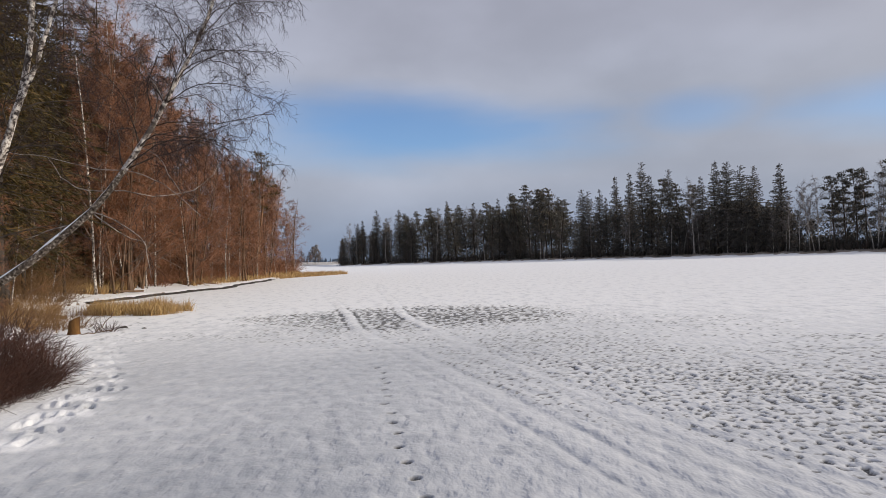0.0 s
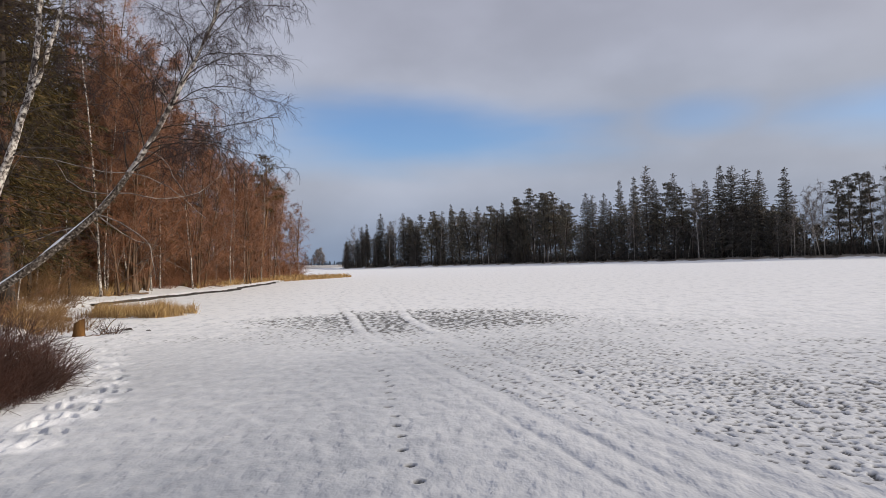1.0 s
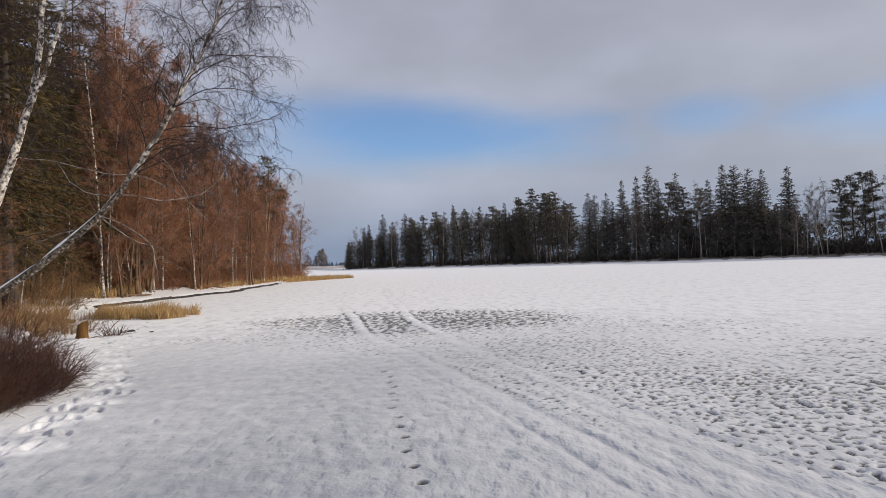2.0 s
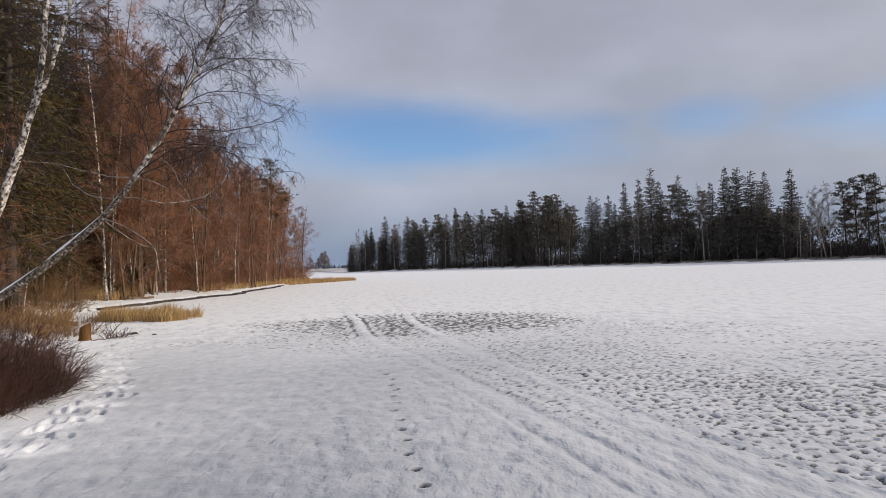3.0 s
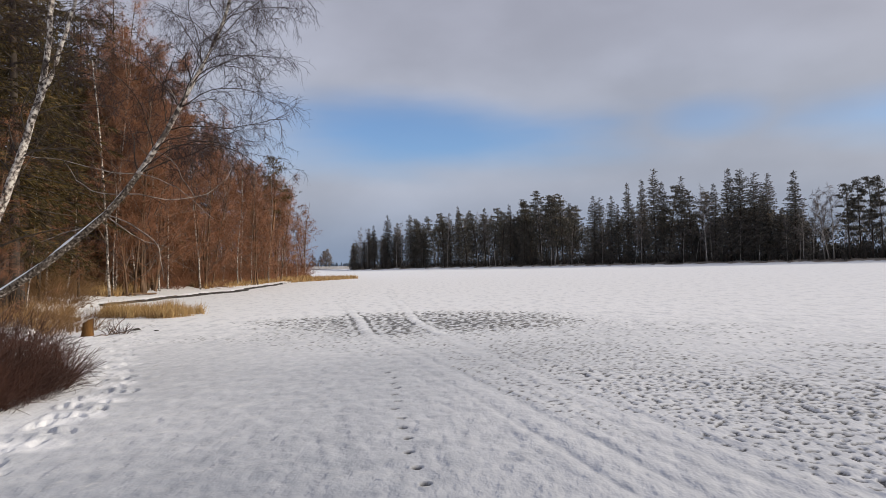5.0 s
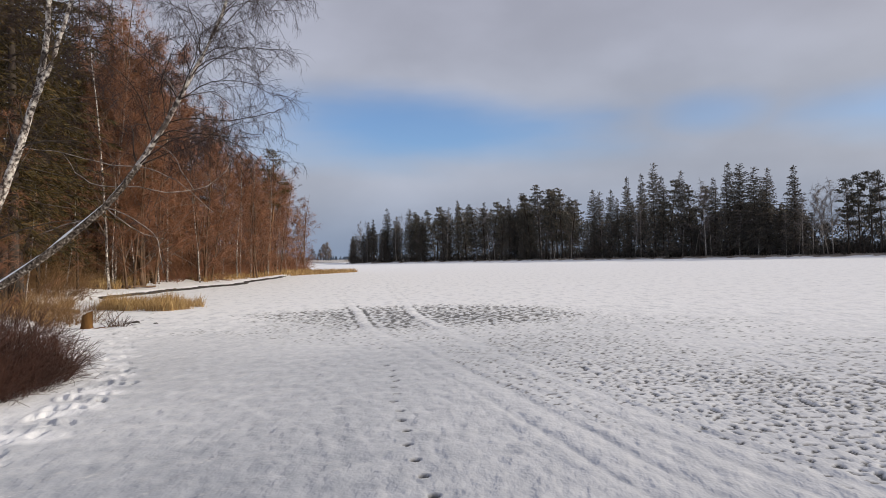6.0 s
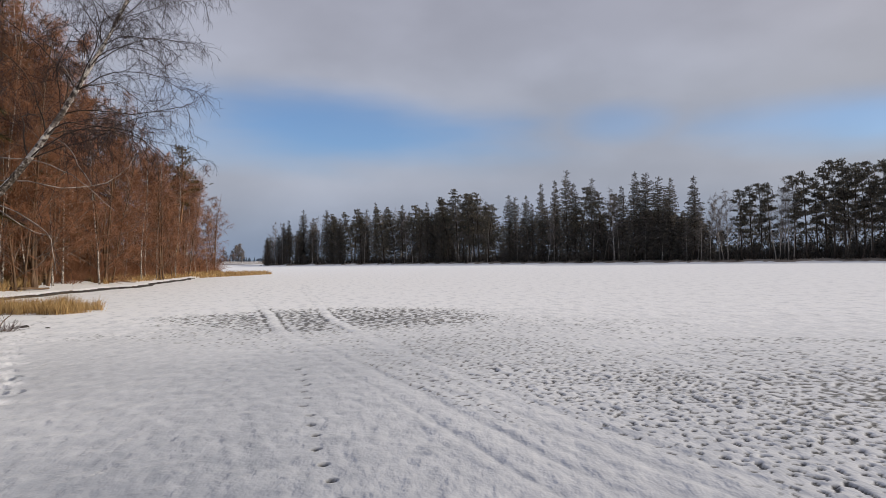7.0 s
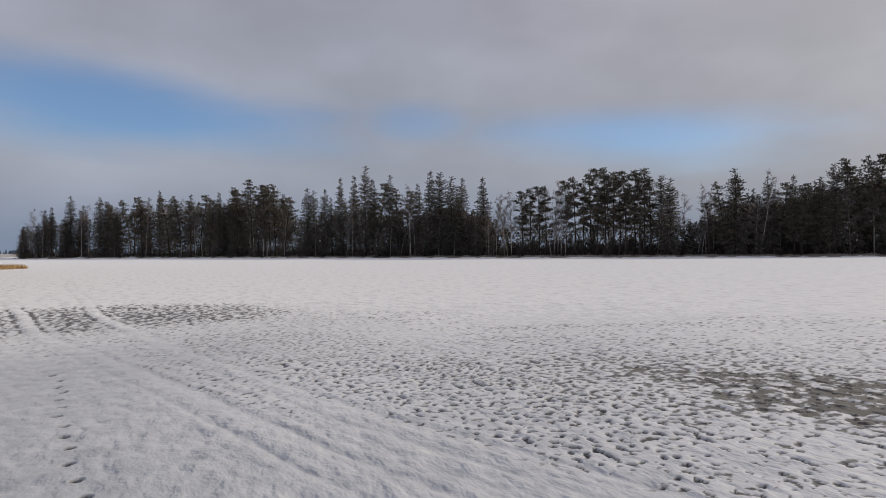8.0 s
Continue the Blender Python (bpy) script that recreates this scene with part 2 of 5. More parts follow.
# ---------- mesh helpers ----------
def mesh_of(name, verts, faces, material, smooth=False, second=None, second_from=0):
    """A mesh from numpy arrays: verts (n, 3) and a list of face arrays (m, k). Face arrays from second_from on take the second material."""
    me = bpy.data.meshes.new(name)
    verts = np.asarray(verts, dtype=np.float32)
    faces = [np.asarray(f, dtype=np.int32) for f in faces if len(f)]
    me.vertices.add(len(verts))
    me.vertices.foreach_set("co", verts.ravel())
    loops = np.concatenate([f.ravel() for f in faces])
    sizes = np.concatenate([np.full(len(f), f.shape[1], np.int32) for f in faces])
    starts = np.concatenate([[0], np.cumsum(sizes)[:-1]]).astype(np.int32)
    me.loops.add(len(loops))
    me.loops.foreach_set("vertex_index", loops)
    me.polygons.add(len(sizes))
    me.polygons.foreach_set("loop_start", starts)
    me.update(calc_edges=True)
    if smooth:
        me.polygons.foreach_set("use_smooth", np.ones(len(sizes), dtype=bool))
    me.materials.append(material)
    if second:
        me.materials.append(second)
        slots = np.concatenate([np.full(len(f), int(k >= second_from), np.int32) for k, f in enumerate(faces)])
        me.polygons.foreach_set("material_index", slots)
    me.validate()
    return me


def part(name, me, parent, label=""):
    ob = new(name, me)
    ob.parent = parent
    return tagged(ob, label) if label else ob


def unit(v):
    return v / np.maximum(np.linalg.norm(v, axis=-1, keepdims=True), 1e-9)


def frames(d):
    """Two directions square to each direction d."""
    ref = np.where(np.abs(d[:, 2:3]) < 0.9, np.array([[0, 0, 1.0]]), np.array([[1.0, 0, 0]]))
    u = unit(np.cross(d, ref))
    return u, np.cross(d, u)


def sticks(segs, sides=3, pointed=False):
    """Tapered sticks from rows of x0 y0 z0 x1 y1 z1 r0 r1."""
    s = np.asarray(segs, dtype=float).reshape(-1, 8)
    a, b = s[:, :3], s[:, 3:6]
    u, w = frames(unit(b - a))
    n = len(s)
    ang = np.arange(sides) * 2 * np.pi / sides
    ring = np.cos(ang)[None, :, None] * u[:, None] + np.sin(ang)[None, :, None] * w[:, None]
    lower = a[:, None] + ring * s[:, 6][:, None, None]
    i = np.arange(sides)
    j = (i + 1) % sides
    if pointed:
        v = np.concatenate([lower, b[:, None]], axis=1)
        base = (np.arange(n) * (sides + 1))[:, None, None]
        f = base + np.stack([i, j, np.full(sides, sides)], 1)[None]
        return v.reshape(-1, 3), f.reshape(-1, 3)
    upper = b[:, None] + ring * s[:, 7][:, None, None]
    v = np.concatenate([lower, upper], axis=1)
    base = (np.arange(n) * 2 * sides)[:, None, None]
    f = base + np.stack([i, j, j + sides, i + sides], 1)[None]
    return v.reshape(-1, 3), f.reshape(-1, 4)


def tube(points, radii, sides=9):
    """One closed tube along a line of points."""
    p = np.asarray(points, dtype=float)
    d = unit(np.gradient(p, axis=0))
    u, w = frames(d)
    ang = np.arange(sides) * 2 * np.pi / sides
    ring = np.cos(ang)[None, :, None] * u[:, None] + np.sin(ang)[None, :, None] * w[:, None]
    v = (p[:, None] + ring * np.asarray(radii)[:, None, None]).reshape(-1, 3)
    n = len(p)
    i = np.arange(sides)
    j = (i + 1) % sides
    f = np.concatenate([np.stack([k * sides + i, k * sides + j, (k + 1) * sides + j, (k + 1) * sides + i], 1) for k in range(n - 1)])
    v = np.concatenate([v, p[:1], p[-1:]])
    cap = np.concatenate([np.stack([j, i, np.full(sides, n * sides)], 1),
                          np.stack([(n - 1) * sides + i, (n - 1) * sides + j, np.full(sides, n * sides + 1)], 1)])
    return v, f, cap


def join(*pieces):
    """Joins (verts, faces...) pieces into verts and a list of face arrays."""
    vs, fs, off = [], [], 0
    for v, *ff in pieces:
        vs.append(v)
        fs += [f + off for f in ff if len(f)]
        off += len(v)
    return np.concatenate(vs), fs


def blades(rng, c, d, length, width, spread, count):
    """count pointed blades fanning out of each place c along d."""
    c, d = np.repeat(c, count, 0), np.repeat(d, count, 0)
    n = len(c)
    way = unit(d + spread * rng.normal(size=(n, 3)))
    ln = np.repeat(np.broadcast_to(np.asarray(length, dtype=float), (n // count,)), count)[:, None] * rng.uniform(0.6, 1.3, (n, 1))
    width = width * (ln / ln.max()) ** 0.5
    side = unit(np.cross(way, rng.normal(size=(n, 3)))) * width * rng.uniform(0.7, 1.3, (n, 1))
    v = np.stack([c - side, c + side, c + way * ln], 1).reshape(-1, 3)
    return v, np.arange(3 * n).reshape(-1, 3)


# ---------- noise ----------
def gnoise(x, y, seed=0):
    """Smooth noise, about -1 to 1, one bump per unit."""
    xi, yi = np.floor(x).astype(np.int64), np.floor(y).astype(np.int64)
    fx, fy = x - xi, y - yi

    def g(ix, iy):
        h = (ix * 374761393 + iy * 668265263 + seed * 974634777) & 0x7FFFFFFF
        h = ((h ^ (h >> 13)) * 1274126177) & 0x7FFFFFFF
        a = ((h ^ (h >> 16)) & 0xFFFF) * (2 * np.pi / 65536)
        return np.cos(a), np.sin(a)

    def dot(ix, iy, dx, dy):
        gx, gy = g(ix, iy)
        return gx * dx + gy * dy
    u, w = fx * fx * fx * (fx * (fx * 6 - 15) + 10), fy * fy * fy * (fy * (fy * 6 - 15) + 10)
    n0 = dot(xi, yi, fx, fy) * (1 - u) + dot(xi + 1, yi, fx - 1, fy) * u
    n1 = dot(xi, yi + 1, fx, fy - 1) * (1 - u) + dot(xi + 1, yi + 1, fx - 1, fy - 1) * u
    return (n0 * (1 - w) + n1 * w) * 1.5


def smooth(v, lo, hi):
    t = np.clip((v - lo) / (hi - lo), 0, 1)
    return t * t * (3 - 2 * t)


# ---------- the lie of the land ----------
SHORE_Y = [-60, 0, 6, 10, 15, 18, 22, 27, 36, 44, 56, 66, 80, 96, 104, 112]
SHORE_X = [-8, -5.2, -5.0, -6.5, -9.6, -11.6, -14.6, -16.8, -16.3, -15.4, -16.6, -17.6, -19.2, -21.2, -25, -60]
ISLE_AZ = [-75, -62, -57, -49, -42, -35, -28, -18, -12, -5.5, 0, 3, 7, 9.2, 9.6]
ISLE_R = [160, 160, 156, 150, 152, 158, 168, 196, 220, 262, 300, 318, 338, 350, 600]
ISLE_DEEP = [120, 110, 90, 55, 30, 26, 30, 36, 45, 55, 55, 55, 45, 25, 4]


def polar(az, r):
    return -math.sin(radians(az)) * r, math.cos(radians(az)) * r


def inland(x, y):
    """Metres behind the near shore (negative: out on the lake)."""
    return np.interp(y, SHORE_Y, SHORE_X) + 0.5 * gnoise(np.asarray(x) * 0 + 3.3, y * 0.35, 5) - x


def isle(x, y):
    """Metres behind the far shore, and how deep the land is there."""
    az, r = np.degrees(np.arctan2(-x, y)), np.hypot(x, y)
    return r - np.interp(az, ISLE_AZ, ISLE_R, 9999, 9999) + 2.5 * gnoise(az * 0.9, r * 0, 8), np.interp(az, ISLE_AZ, ISLE_DEEP)


def land_height(x, y):
    """Height of the land over the ice, 0 on the lake."""
    x, y = np.asarray(x, dtype=float), np.asarray(y, dtype=float)
    d = inland(x, y)
    z = 0.20 * smooth(d, 0.0, 0.35) + 0.25 * smooth(d, 0.4, 4) + 0.05 * np.clip(d - 3, 0, 60)
    z += smooth(d, 0.2, 2) * (0.10 * gnoise(x * 0.5, y * 0.5, 2) + 0.05 * gnoise(x * 1.7, y * 1.7, 3))
    e, deep = isle(x, y)
    zi = (0.5 * smooth(e, 0, 1.5) + 1.2 * smooth(e, 2, 18)) * (1 - smooth(e, deep + 8, deep + 45))
    far = 1.0 * (1 - smooth(np.hypot(x + 101, y - 508), 8, 22))
    return np.maximum(np.maximum(z, zi), far)


def ground_z(x, y):
    return float(land_height(np.array([x]), np.array([y]))[0])


# ---------- snow on the lake: thickness, ruts, prints ----------
SLED_A = [(2.1, 2.2), (1.36, 4.0), (1.04, 5.03), (0.75, 6.18), (0.38, 7.31), (-0.25, 9.22), (-0.88, 11.15), (-1.43, 12.49), (-2.23, 15.47), (-2.66, 17.95),
          (-3.8, 22.98), (-5.1, 28.2), (-5.55, 31.5), (-6.0, 37.0), (-6.64, 45.2)]
SLED_B = [(3.3, 1.6), (2.78, 3.0), (2.34, 4.13), (2.0, 4.99), (1.62, 6.17), (1.32, 7.15), (1.05, 8.49), (0.54, 10.14), (0.02, 12.54), (-0.66, 15.62), (-1.22, 18.31),
          (-1.65, 21.93), (-2.27, 26.53), (-3.24, 32.99), (-4.13, 41.06), (-5.4, 53.0)]
PAWS = [(-0.10, 3.75), (-0.16, 4.05), (-0.24, 4.4), (-0.32, 4.77), (-0.41, 5.17), (-0.44, 5.57), (-0.52, 5.93), (-0.56, 6.32), (-0.67, 6.73), (-0.67, 7.12), (-0.74, 7.5),
        (-0.74, 7.88), (-0.83, 8.19), (-0.86, 8.65), (-0.98, 9.03), (-1.05, 10.9)]
BOOT_LINE = [(-3.7, 3.6), (-3.76, 4.6), (-3.85, 5.44), (-4.0, 6.18), (-4.1, 6.75), (-4.35, 7.77), (-4.8, 8.96), (-5.75, 10.67), (-6.6, 12.23), (-7.2, 13.61), (-8.33, 16.13), (-9.1, 18.6), (-9.7, 20.7)]


def along(line, step):
    """Even steps along a line: places and directions."""
    p = np.array(line)
    s = np.concatenate([[0], np.cumsum(np.hypot(*np.diff(p, axis=0).T))])
    q = np.arange(0, s[-1], step)
    xy = np.stack([np.interp(q, s, p[:, 0]), np.interp(q, s, p[:, 1])], 1)
    k = np.ones(5) / 5
    if len(xy) > 12:
        pad = np.concatenate([xy[:1].repeat(2, 0), xy, xy[-1:].repeat(2, 0)])
        xy = np.stack([np.convolve(pad[:, 0], k, "valid"), np.convolve(pad[:, 1], k, "valid")], 1)
    return xy, unit(np.gradient(xy, axis=0))


def from_line(x, y, line, reach):
    """Signed distance to the left of a line, and the distance along it (far points: reach)."""
    off, run = np.full(x.shape, reach * 1.0), np.zeros(x.shape)
    best = np.full(x.shape, reach * 1.0)
    xy, d = along(line, 0.4)
    for k in range(len(xy) - 1):
        a, t = xy[k], xy[k + 1] - xy[k]
        n = np.hypot(*t)
        t = t / n
        rx, ry = x - a[0], y - a[1]
        m = (np.abs(rx) < reach + 1) & (np.abs(ry) < reach + 1)
        if not m.any():
            continue
        s = np.clip(rx[m] * t[0] + ry[m] * t[1], 0, n)
        dist = np.hypot(rx[m] - s * t[0], ry[m] - s * t[1])
        side = np.sign(t[0] * ry[m] - t[1] * rx[m])
        better = dist < best[m]
        idx = np.flatnonzero(m)[better]
        best[idx], off[idx], run[idx] = dist[better], (dist * side)[better], 0.4 * k + s[better]
    return off, run


def press(h, x, y, cx, cy, ax, ay, ang, depth, rim):
    """A print pressed into the snow."""
    m = (np.abs(x - cx) < 0.6) & (np.abs(y - cy) < 0.6)
    if not m.any():
        return
    c, s = math.cos(ang), math.sin(ang)
    u, v = (x[m] - cx) * c + (y[m] - cy) * s, -(x[m] - cx) * s + (y[m] - cy) * c
    q = np.sqrt((u / ax) ** 2 + (v / ay) ** 2)
    h[m] += -depth * (1 - smooth(q, 0.55, 1.15)) + rim * np.exp(-((q - 1.35) / 0.3) ** 2)


def lake_snow(x, y):
    """Height of the snow's surface over the ice."""
    rng = np.random.default_rng(11)
    blob = lambda cx, cy, a, b, tilt=0.0: np.exp(-(((x - cx) / a) ** 2 + ((y - cy - tilt * (x - cx)) / b) ** 2))
    wob = 0.35 * gnoise(x * 0.35, y * 0.35, 21) + 0.2 * gnoise(x * 0.9, y * 0.9, 22)
    away = np.hypot(x, y)
    close_by = 1 - smooth(away, 9, 20)
    strip = 1.10 * blob(-1.6, 18.4, 5.5, 3.6, 0.04) + 0.42 * blob(-0.9, 14.9, 3.6, 2.4, 0.1) + 0.25 * blob(2.6, 16.5, 2.4, 2.6)
    bare = 1.30 * blob(6.8, 3.9, 1.65, 1.4, -0.25) + 0.62 * blob(5.7, 6.1, 1.0, 0.9, -0.4)
    bare = np.clip(bare * (1 + 0.5 * wob), 0, 1.1)
    holed = 0.62 * blob(6.2, 6.2, 2.2, 1.9, -0.3) + 0.50 * blob(3.3, 7.2, 1.9, 1.9, -0.2) + 0.50 * blob(4.8, 4.4, 2.0, 1.5) + 0.30 * blob(1.2, 9.3, 1.5, 2.2)
    holed += 0.34 * blob(9.5, 3.0, 3.0, 2.5) + 0.35 * blob(6.9, 10.6, 2.4, 0.28, -0.3)
    right_of_tracks = x + 0.25 * y - 3.3
    holed = np.clip(holed * (1 + 0.5 * wob), 0, 0.66) * (0.45 + 0.55 * smooth(right_of_tracks, -0.3, 0.5)) * smooth(right_of_tracks, -1.5, -0.8)
    drift = gnoise(x * 1.1 + 0.4 * y, y * 2.4, 33)
    lumps = gnoise(x * 9.4, y * 7.8, 31) + 0.4 * gnoise(x * 17, y * 14, 32)
    h = 0.033 + 0.004 * drift + 0.003 * lumps * close_by
    open_ice = np.clip(bare * 1.5, 0, 1)
    h = h * (1 - open_ice) + open_ice * (0.017 - 0.019 * bare + 0.022 * gnoise(x * 3.6, y * 4.2, 38) + 0.015 * lumps)
    coarse = smooth(x, 3.0, 6.0)
    grain = gnoise(x * 15, y * 12, 31) * (1 - coarse) + (gnoise(x * 9.6, y * 10.5, 39) + 0.35 * gnoise(x * 19, y * 18, 32)) * coarse
    spot = grain / np.std(grain) + 0.45 * gnoise(x * 2.2, y * 2.2, 45)
    edge = 1.42 - 1.75 * holed
    hole = smooth(spot, edge, edge + 0.28) * smooth(holed, 0.02, 0.12)
    h = h * (1 - hole) + hole * (0.018 - 0.004 * np.clip(holed * 2, 0, 1))
    tatters = 0.95 * gnoise(x * 7.5, y * 4.0, 35) + 0.7 * gnoise(x * 13, y * 7.5, 36)
    strip = np.clip(strip * (1 + 0.5 * wob), 0, 1.1)
    h = h * (1 - np.clip(strip * 1.4, 0, 1)) + np.clip(strip * 1.4, 0, 1) * (0.019 - 0.0175 * strip + 0.025 * tatters)
    h += (0.0085 * gnoise(x * 6.2 + 1.6 * y, y * 2.7 - x, 34) + 0.003 * gnoise(x * 11, y * 7, 37)) * (1 - 0.8 * np.clip(hole + open_ice + strip, 0, 1)) * close_by
    dents = np.clip(gnoise(x * 12, y * 11, 51) + 0.2 * gnoise(x * 3.1, y * 2.7, 52) - 0.34, 0, 1)
    dents_here = np.clip(0.5 * gnoise(x * 0.3, y * 0.3, 53) + 0.22 * smooth(right_of_tracks, -1.2, 0.5) + 0.75 * blob(-0.5, 14, 4.5, 3), 0.03, 1.0) * (1 - smooth(holed, 0.1, 0.3))
    dents_here *= (np.maximum(smooth(right_of_tracks, -1.2, 0), smooth(y, 9, 12)) + 0.05) * (1 - smooth(away, 13, 19))
    h -= 0.03 * dents * dents_here
    # dents join the dark mask, so their shade lies in the colour
    hole = np.maximum(hole, smooth(dents, 0.12, 0.22) * dents_here * 0.8)
    firm, ruts = np.zeros(len(x)), np.zeros(len(x))
    for line, depth in ((SLED_A, 1.3), (SLED_B, 1.0)):
        off, run = from_line(x, y, line, 0.9)
        wear = depth * (0.85 + run / 22) * (1 - smooth(run, 40, 48)) * (1 - 0.55 * smooth(run, 17, 26)) * (0.9 + 0.3 * gnoise(run * 0.4, run * 0, 40))
        rut = np.exp(-((np.abs(off + 0.05 * gnoise(run * 0.8, run * 0, 41)) - 0.19) / (0.045 + 0.02 * smooth(run, 5, 14) + 0.035 * smooth(run, 20, 30))) ** 2) * (0.85 + 0.3 * np.sin(run * 19 + 2 * np.sign(off)) * (1 - smooth(run, 1.8, 4.0)))
        packed = np.exp(-((off + 0.06 * gnoise(x * 4, y * 4, 43)) / (0.30 - 0.05 * smooth(run, 8, 13))) ** 4)
        firmly = 0.60 - 0.05 * smooth(run, 8, 13)
        h = h * (1 - firmly * packed) + packed * firmly * (0.035 + 0.007 * smooth(run, 8, 13))
        hole = hole * (1 - 0.9 * packed)
        firm = np.maximum(firm, packed * (1 - smooth(run, 40, 48)))
        h += wear * (-(0.011 - 0.003 * smooth(run, 2.5, 6) + 0.010 * smooth(run, 10, 18)) * rut + 0.004 * np.exp(-(off / 0.07) ** 2) + 0.004 * np.exp(-((np.abs(off) - 0.30) / 0.05) ** 2))
        ruts = np.maximum(ruts, rut * (1 - smooth(run, 38, 50)) * np.clip(0.75 + 0.6 * gnoise(run * 1.7, off * 0, 44), 0, 1))
        h += wear * packed * 0.004 * gnoise(x * 7, y * 4.5, 42)
    for cx, cy in PAWS:
        press(h, x, y, cx, cy, 0.042, 0.040, 0.3, 0.026, 0.005)
    for _ in range(9):
        k = rng.integers(0, 3)
        cx, cy = [(-0.9, 11.2), (2.6, 6.8), (3.1, 4.6)][k]
        press(h, x, y, cx + rng.normal(0, 0.5), cy + rng.normal(0, 0.7), 0.045, 0.03, rng.uniform(0, 3), 0.035, 0.003)
    off, run = from_line(x, y, BOOT_LINE, 0.9)
    churned = np.exp(-((off - 0.05 + 0.10 * gnoise(x * 2.5, y * 2.5, 47)) / 0.30) ** 4) * (1 - smooth(run, 6.5, 12))
    h += churned * (0.012 + 0.022 * gnoise(x * 4.5, y * 3.6, 48) + 0.012 * gnoise(x * 10, y * 9, 49))
    xy, d = along(BOOT_LINE, 0.34)
    for i, (p, t) in enumerate(zip(xy, d)):
        for _ in range(3 if p[1] < 8 else 2 if p[1] < 13 else 1):
            sgn = rng.choice([-1, 1]) * rng.uniform(0.08, 0.24)
            ang = math.atan2(t[1], t[0]) + rng.normal(0, 0.3)
            press(h, x, y, p[0] - t[1] * sgn + rng.normal(0, 0.05), p[1] + t[0] * sgn + rng.normal(0, 0.08), 0.135, 0.055, ang, 0.030, 0.010)
    press(h, x, y, 5.84, 9.36, 0.22, 0.06, 0.1, 0.06, 0.004)
    return h, hole, firm, strip, ruts


def build_ground():
    az = np.concatenate([np.linspace(-180, -66, 30), np.arange(-63, 43, 0.19), np.linspace(48, 176, 34)])
    r = np.concatenate([[0.3, 1.0, 1.6, 2.1], np.exp(np.arange(math.log(2.5), math.log(11), 0.0046)), np.exp(np.arange(math.log(11.06), math.log(27), 0.0065)), np.exp(np.arange(math.log(27.2), math.log(62), 0.011)),
                        np.exp(np.linspace(math.log(63), math.log(500), 64)), np.exp(np.linspace(math.log(520), math.log(4700), 14))])
    A, Rr = np.meshgrid(np.radians(az), r)
    x, y = (-np.sin(A) * Rr).ravel(), (np.cos(A) * Rr).ravel()
    z = land_height(x, y)
    near = Rr.ravel() < 75
    d = inland(x, y)
    zs = np.full(len(x), 0.035)
    hole, firm, blown, ruts = np.zeros((4, len(x)))
    zs[near], hole[near], firm[near], blown[near], ruts[near] = lake_snow(x[near], y[near])
    ring_az = np.degrees(A.ravel())
    open_side = smooth(ring_az, -63, -60.5) * (1 - smooth(ring_az, 41, 43)) * smooth(Rr.ravel(), 1.8, 2.6)
    zs = 0.035 + (zs - 0.035) * open_side
    fade = smooth(Rr.ravel(), 45, 70)
    zs = zs * (1 - fade) + 0.04 * fade
    lake = 1 - smooth(d, -0.3, 0.3)
    z = z + np.where(near, zs * lake + 0.03 * (1 - lake), zs)
    e, deep = isle(x, y)
    litter = 0.60 * smooth(d, 4.5, 11) + 1.3 * np.exp(-((d - 0.06) / 0.07) ** 2) * smooth(y, 24, 32) * (1 - smooth(y, 60, 72)) + (1.3 - 0.75 * smooth(e, 4, 9)) * smooth(e, -3.0, 0.3) * (e < deep + 30)
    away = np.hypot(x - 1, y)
    # grey share of the snow: shade painted in nearby, plus rippled tone all over
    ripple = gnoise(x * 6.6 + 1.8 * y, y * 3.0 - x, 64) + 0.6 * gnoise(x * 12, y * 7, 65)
    # paler towards +x: brighter snow on the sun's side, put into the colour
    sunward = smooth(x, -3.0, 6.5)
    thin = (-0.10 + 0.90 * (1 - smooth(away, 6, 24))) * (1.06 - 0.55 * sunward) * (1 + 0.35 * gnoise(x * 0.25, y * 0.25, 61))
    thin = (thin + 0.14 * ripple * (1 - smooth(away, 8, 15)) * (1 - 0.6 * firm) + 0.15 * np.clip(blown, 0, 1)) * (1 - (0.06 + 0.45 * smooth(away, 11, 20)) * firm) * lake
    # the ruts go greyer, more so farther off
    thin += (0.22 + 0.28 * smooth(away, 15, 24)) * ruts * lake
    mottle = (0.4 + 1.0 * smooth(away, 8, 16) - 1.0 * smooth(away, 30, 90)) * lake
    drifts = (2.1 * smooth(away, 9, 22) - 1.3 * smooth(away, 70, 190)) * lake
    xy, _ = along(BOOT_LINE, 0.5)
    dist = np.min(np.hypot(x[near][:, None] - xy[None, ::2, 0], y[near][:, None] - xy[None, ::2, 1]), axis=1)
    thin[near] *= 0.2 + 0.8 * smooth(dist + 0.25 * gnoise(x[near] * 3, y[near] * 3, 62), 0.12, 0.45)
    # less of the painted grey between the footprints and the bank
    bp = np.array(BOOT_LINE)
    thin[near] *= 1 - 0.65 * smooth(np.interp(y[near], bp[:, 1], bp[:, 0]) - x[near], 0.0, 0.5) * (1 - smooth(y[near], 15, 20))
    # dark colour: wet ice where snow is gone, painted-in shade in small pits
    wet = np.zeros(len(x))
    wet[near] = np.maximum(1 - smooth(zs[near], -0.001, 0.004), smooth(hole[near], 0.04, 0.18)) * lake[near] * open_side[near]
    # the paw prints take the dark colour too
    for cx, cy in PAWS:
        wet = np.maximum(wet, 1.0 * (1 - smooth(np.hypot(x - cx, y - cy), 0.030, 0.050)))
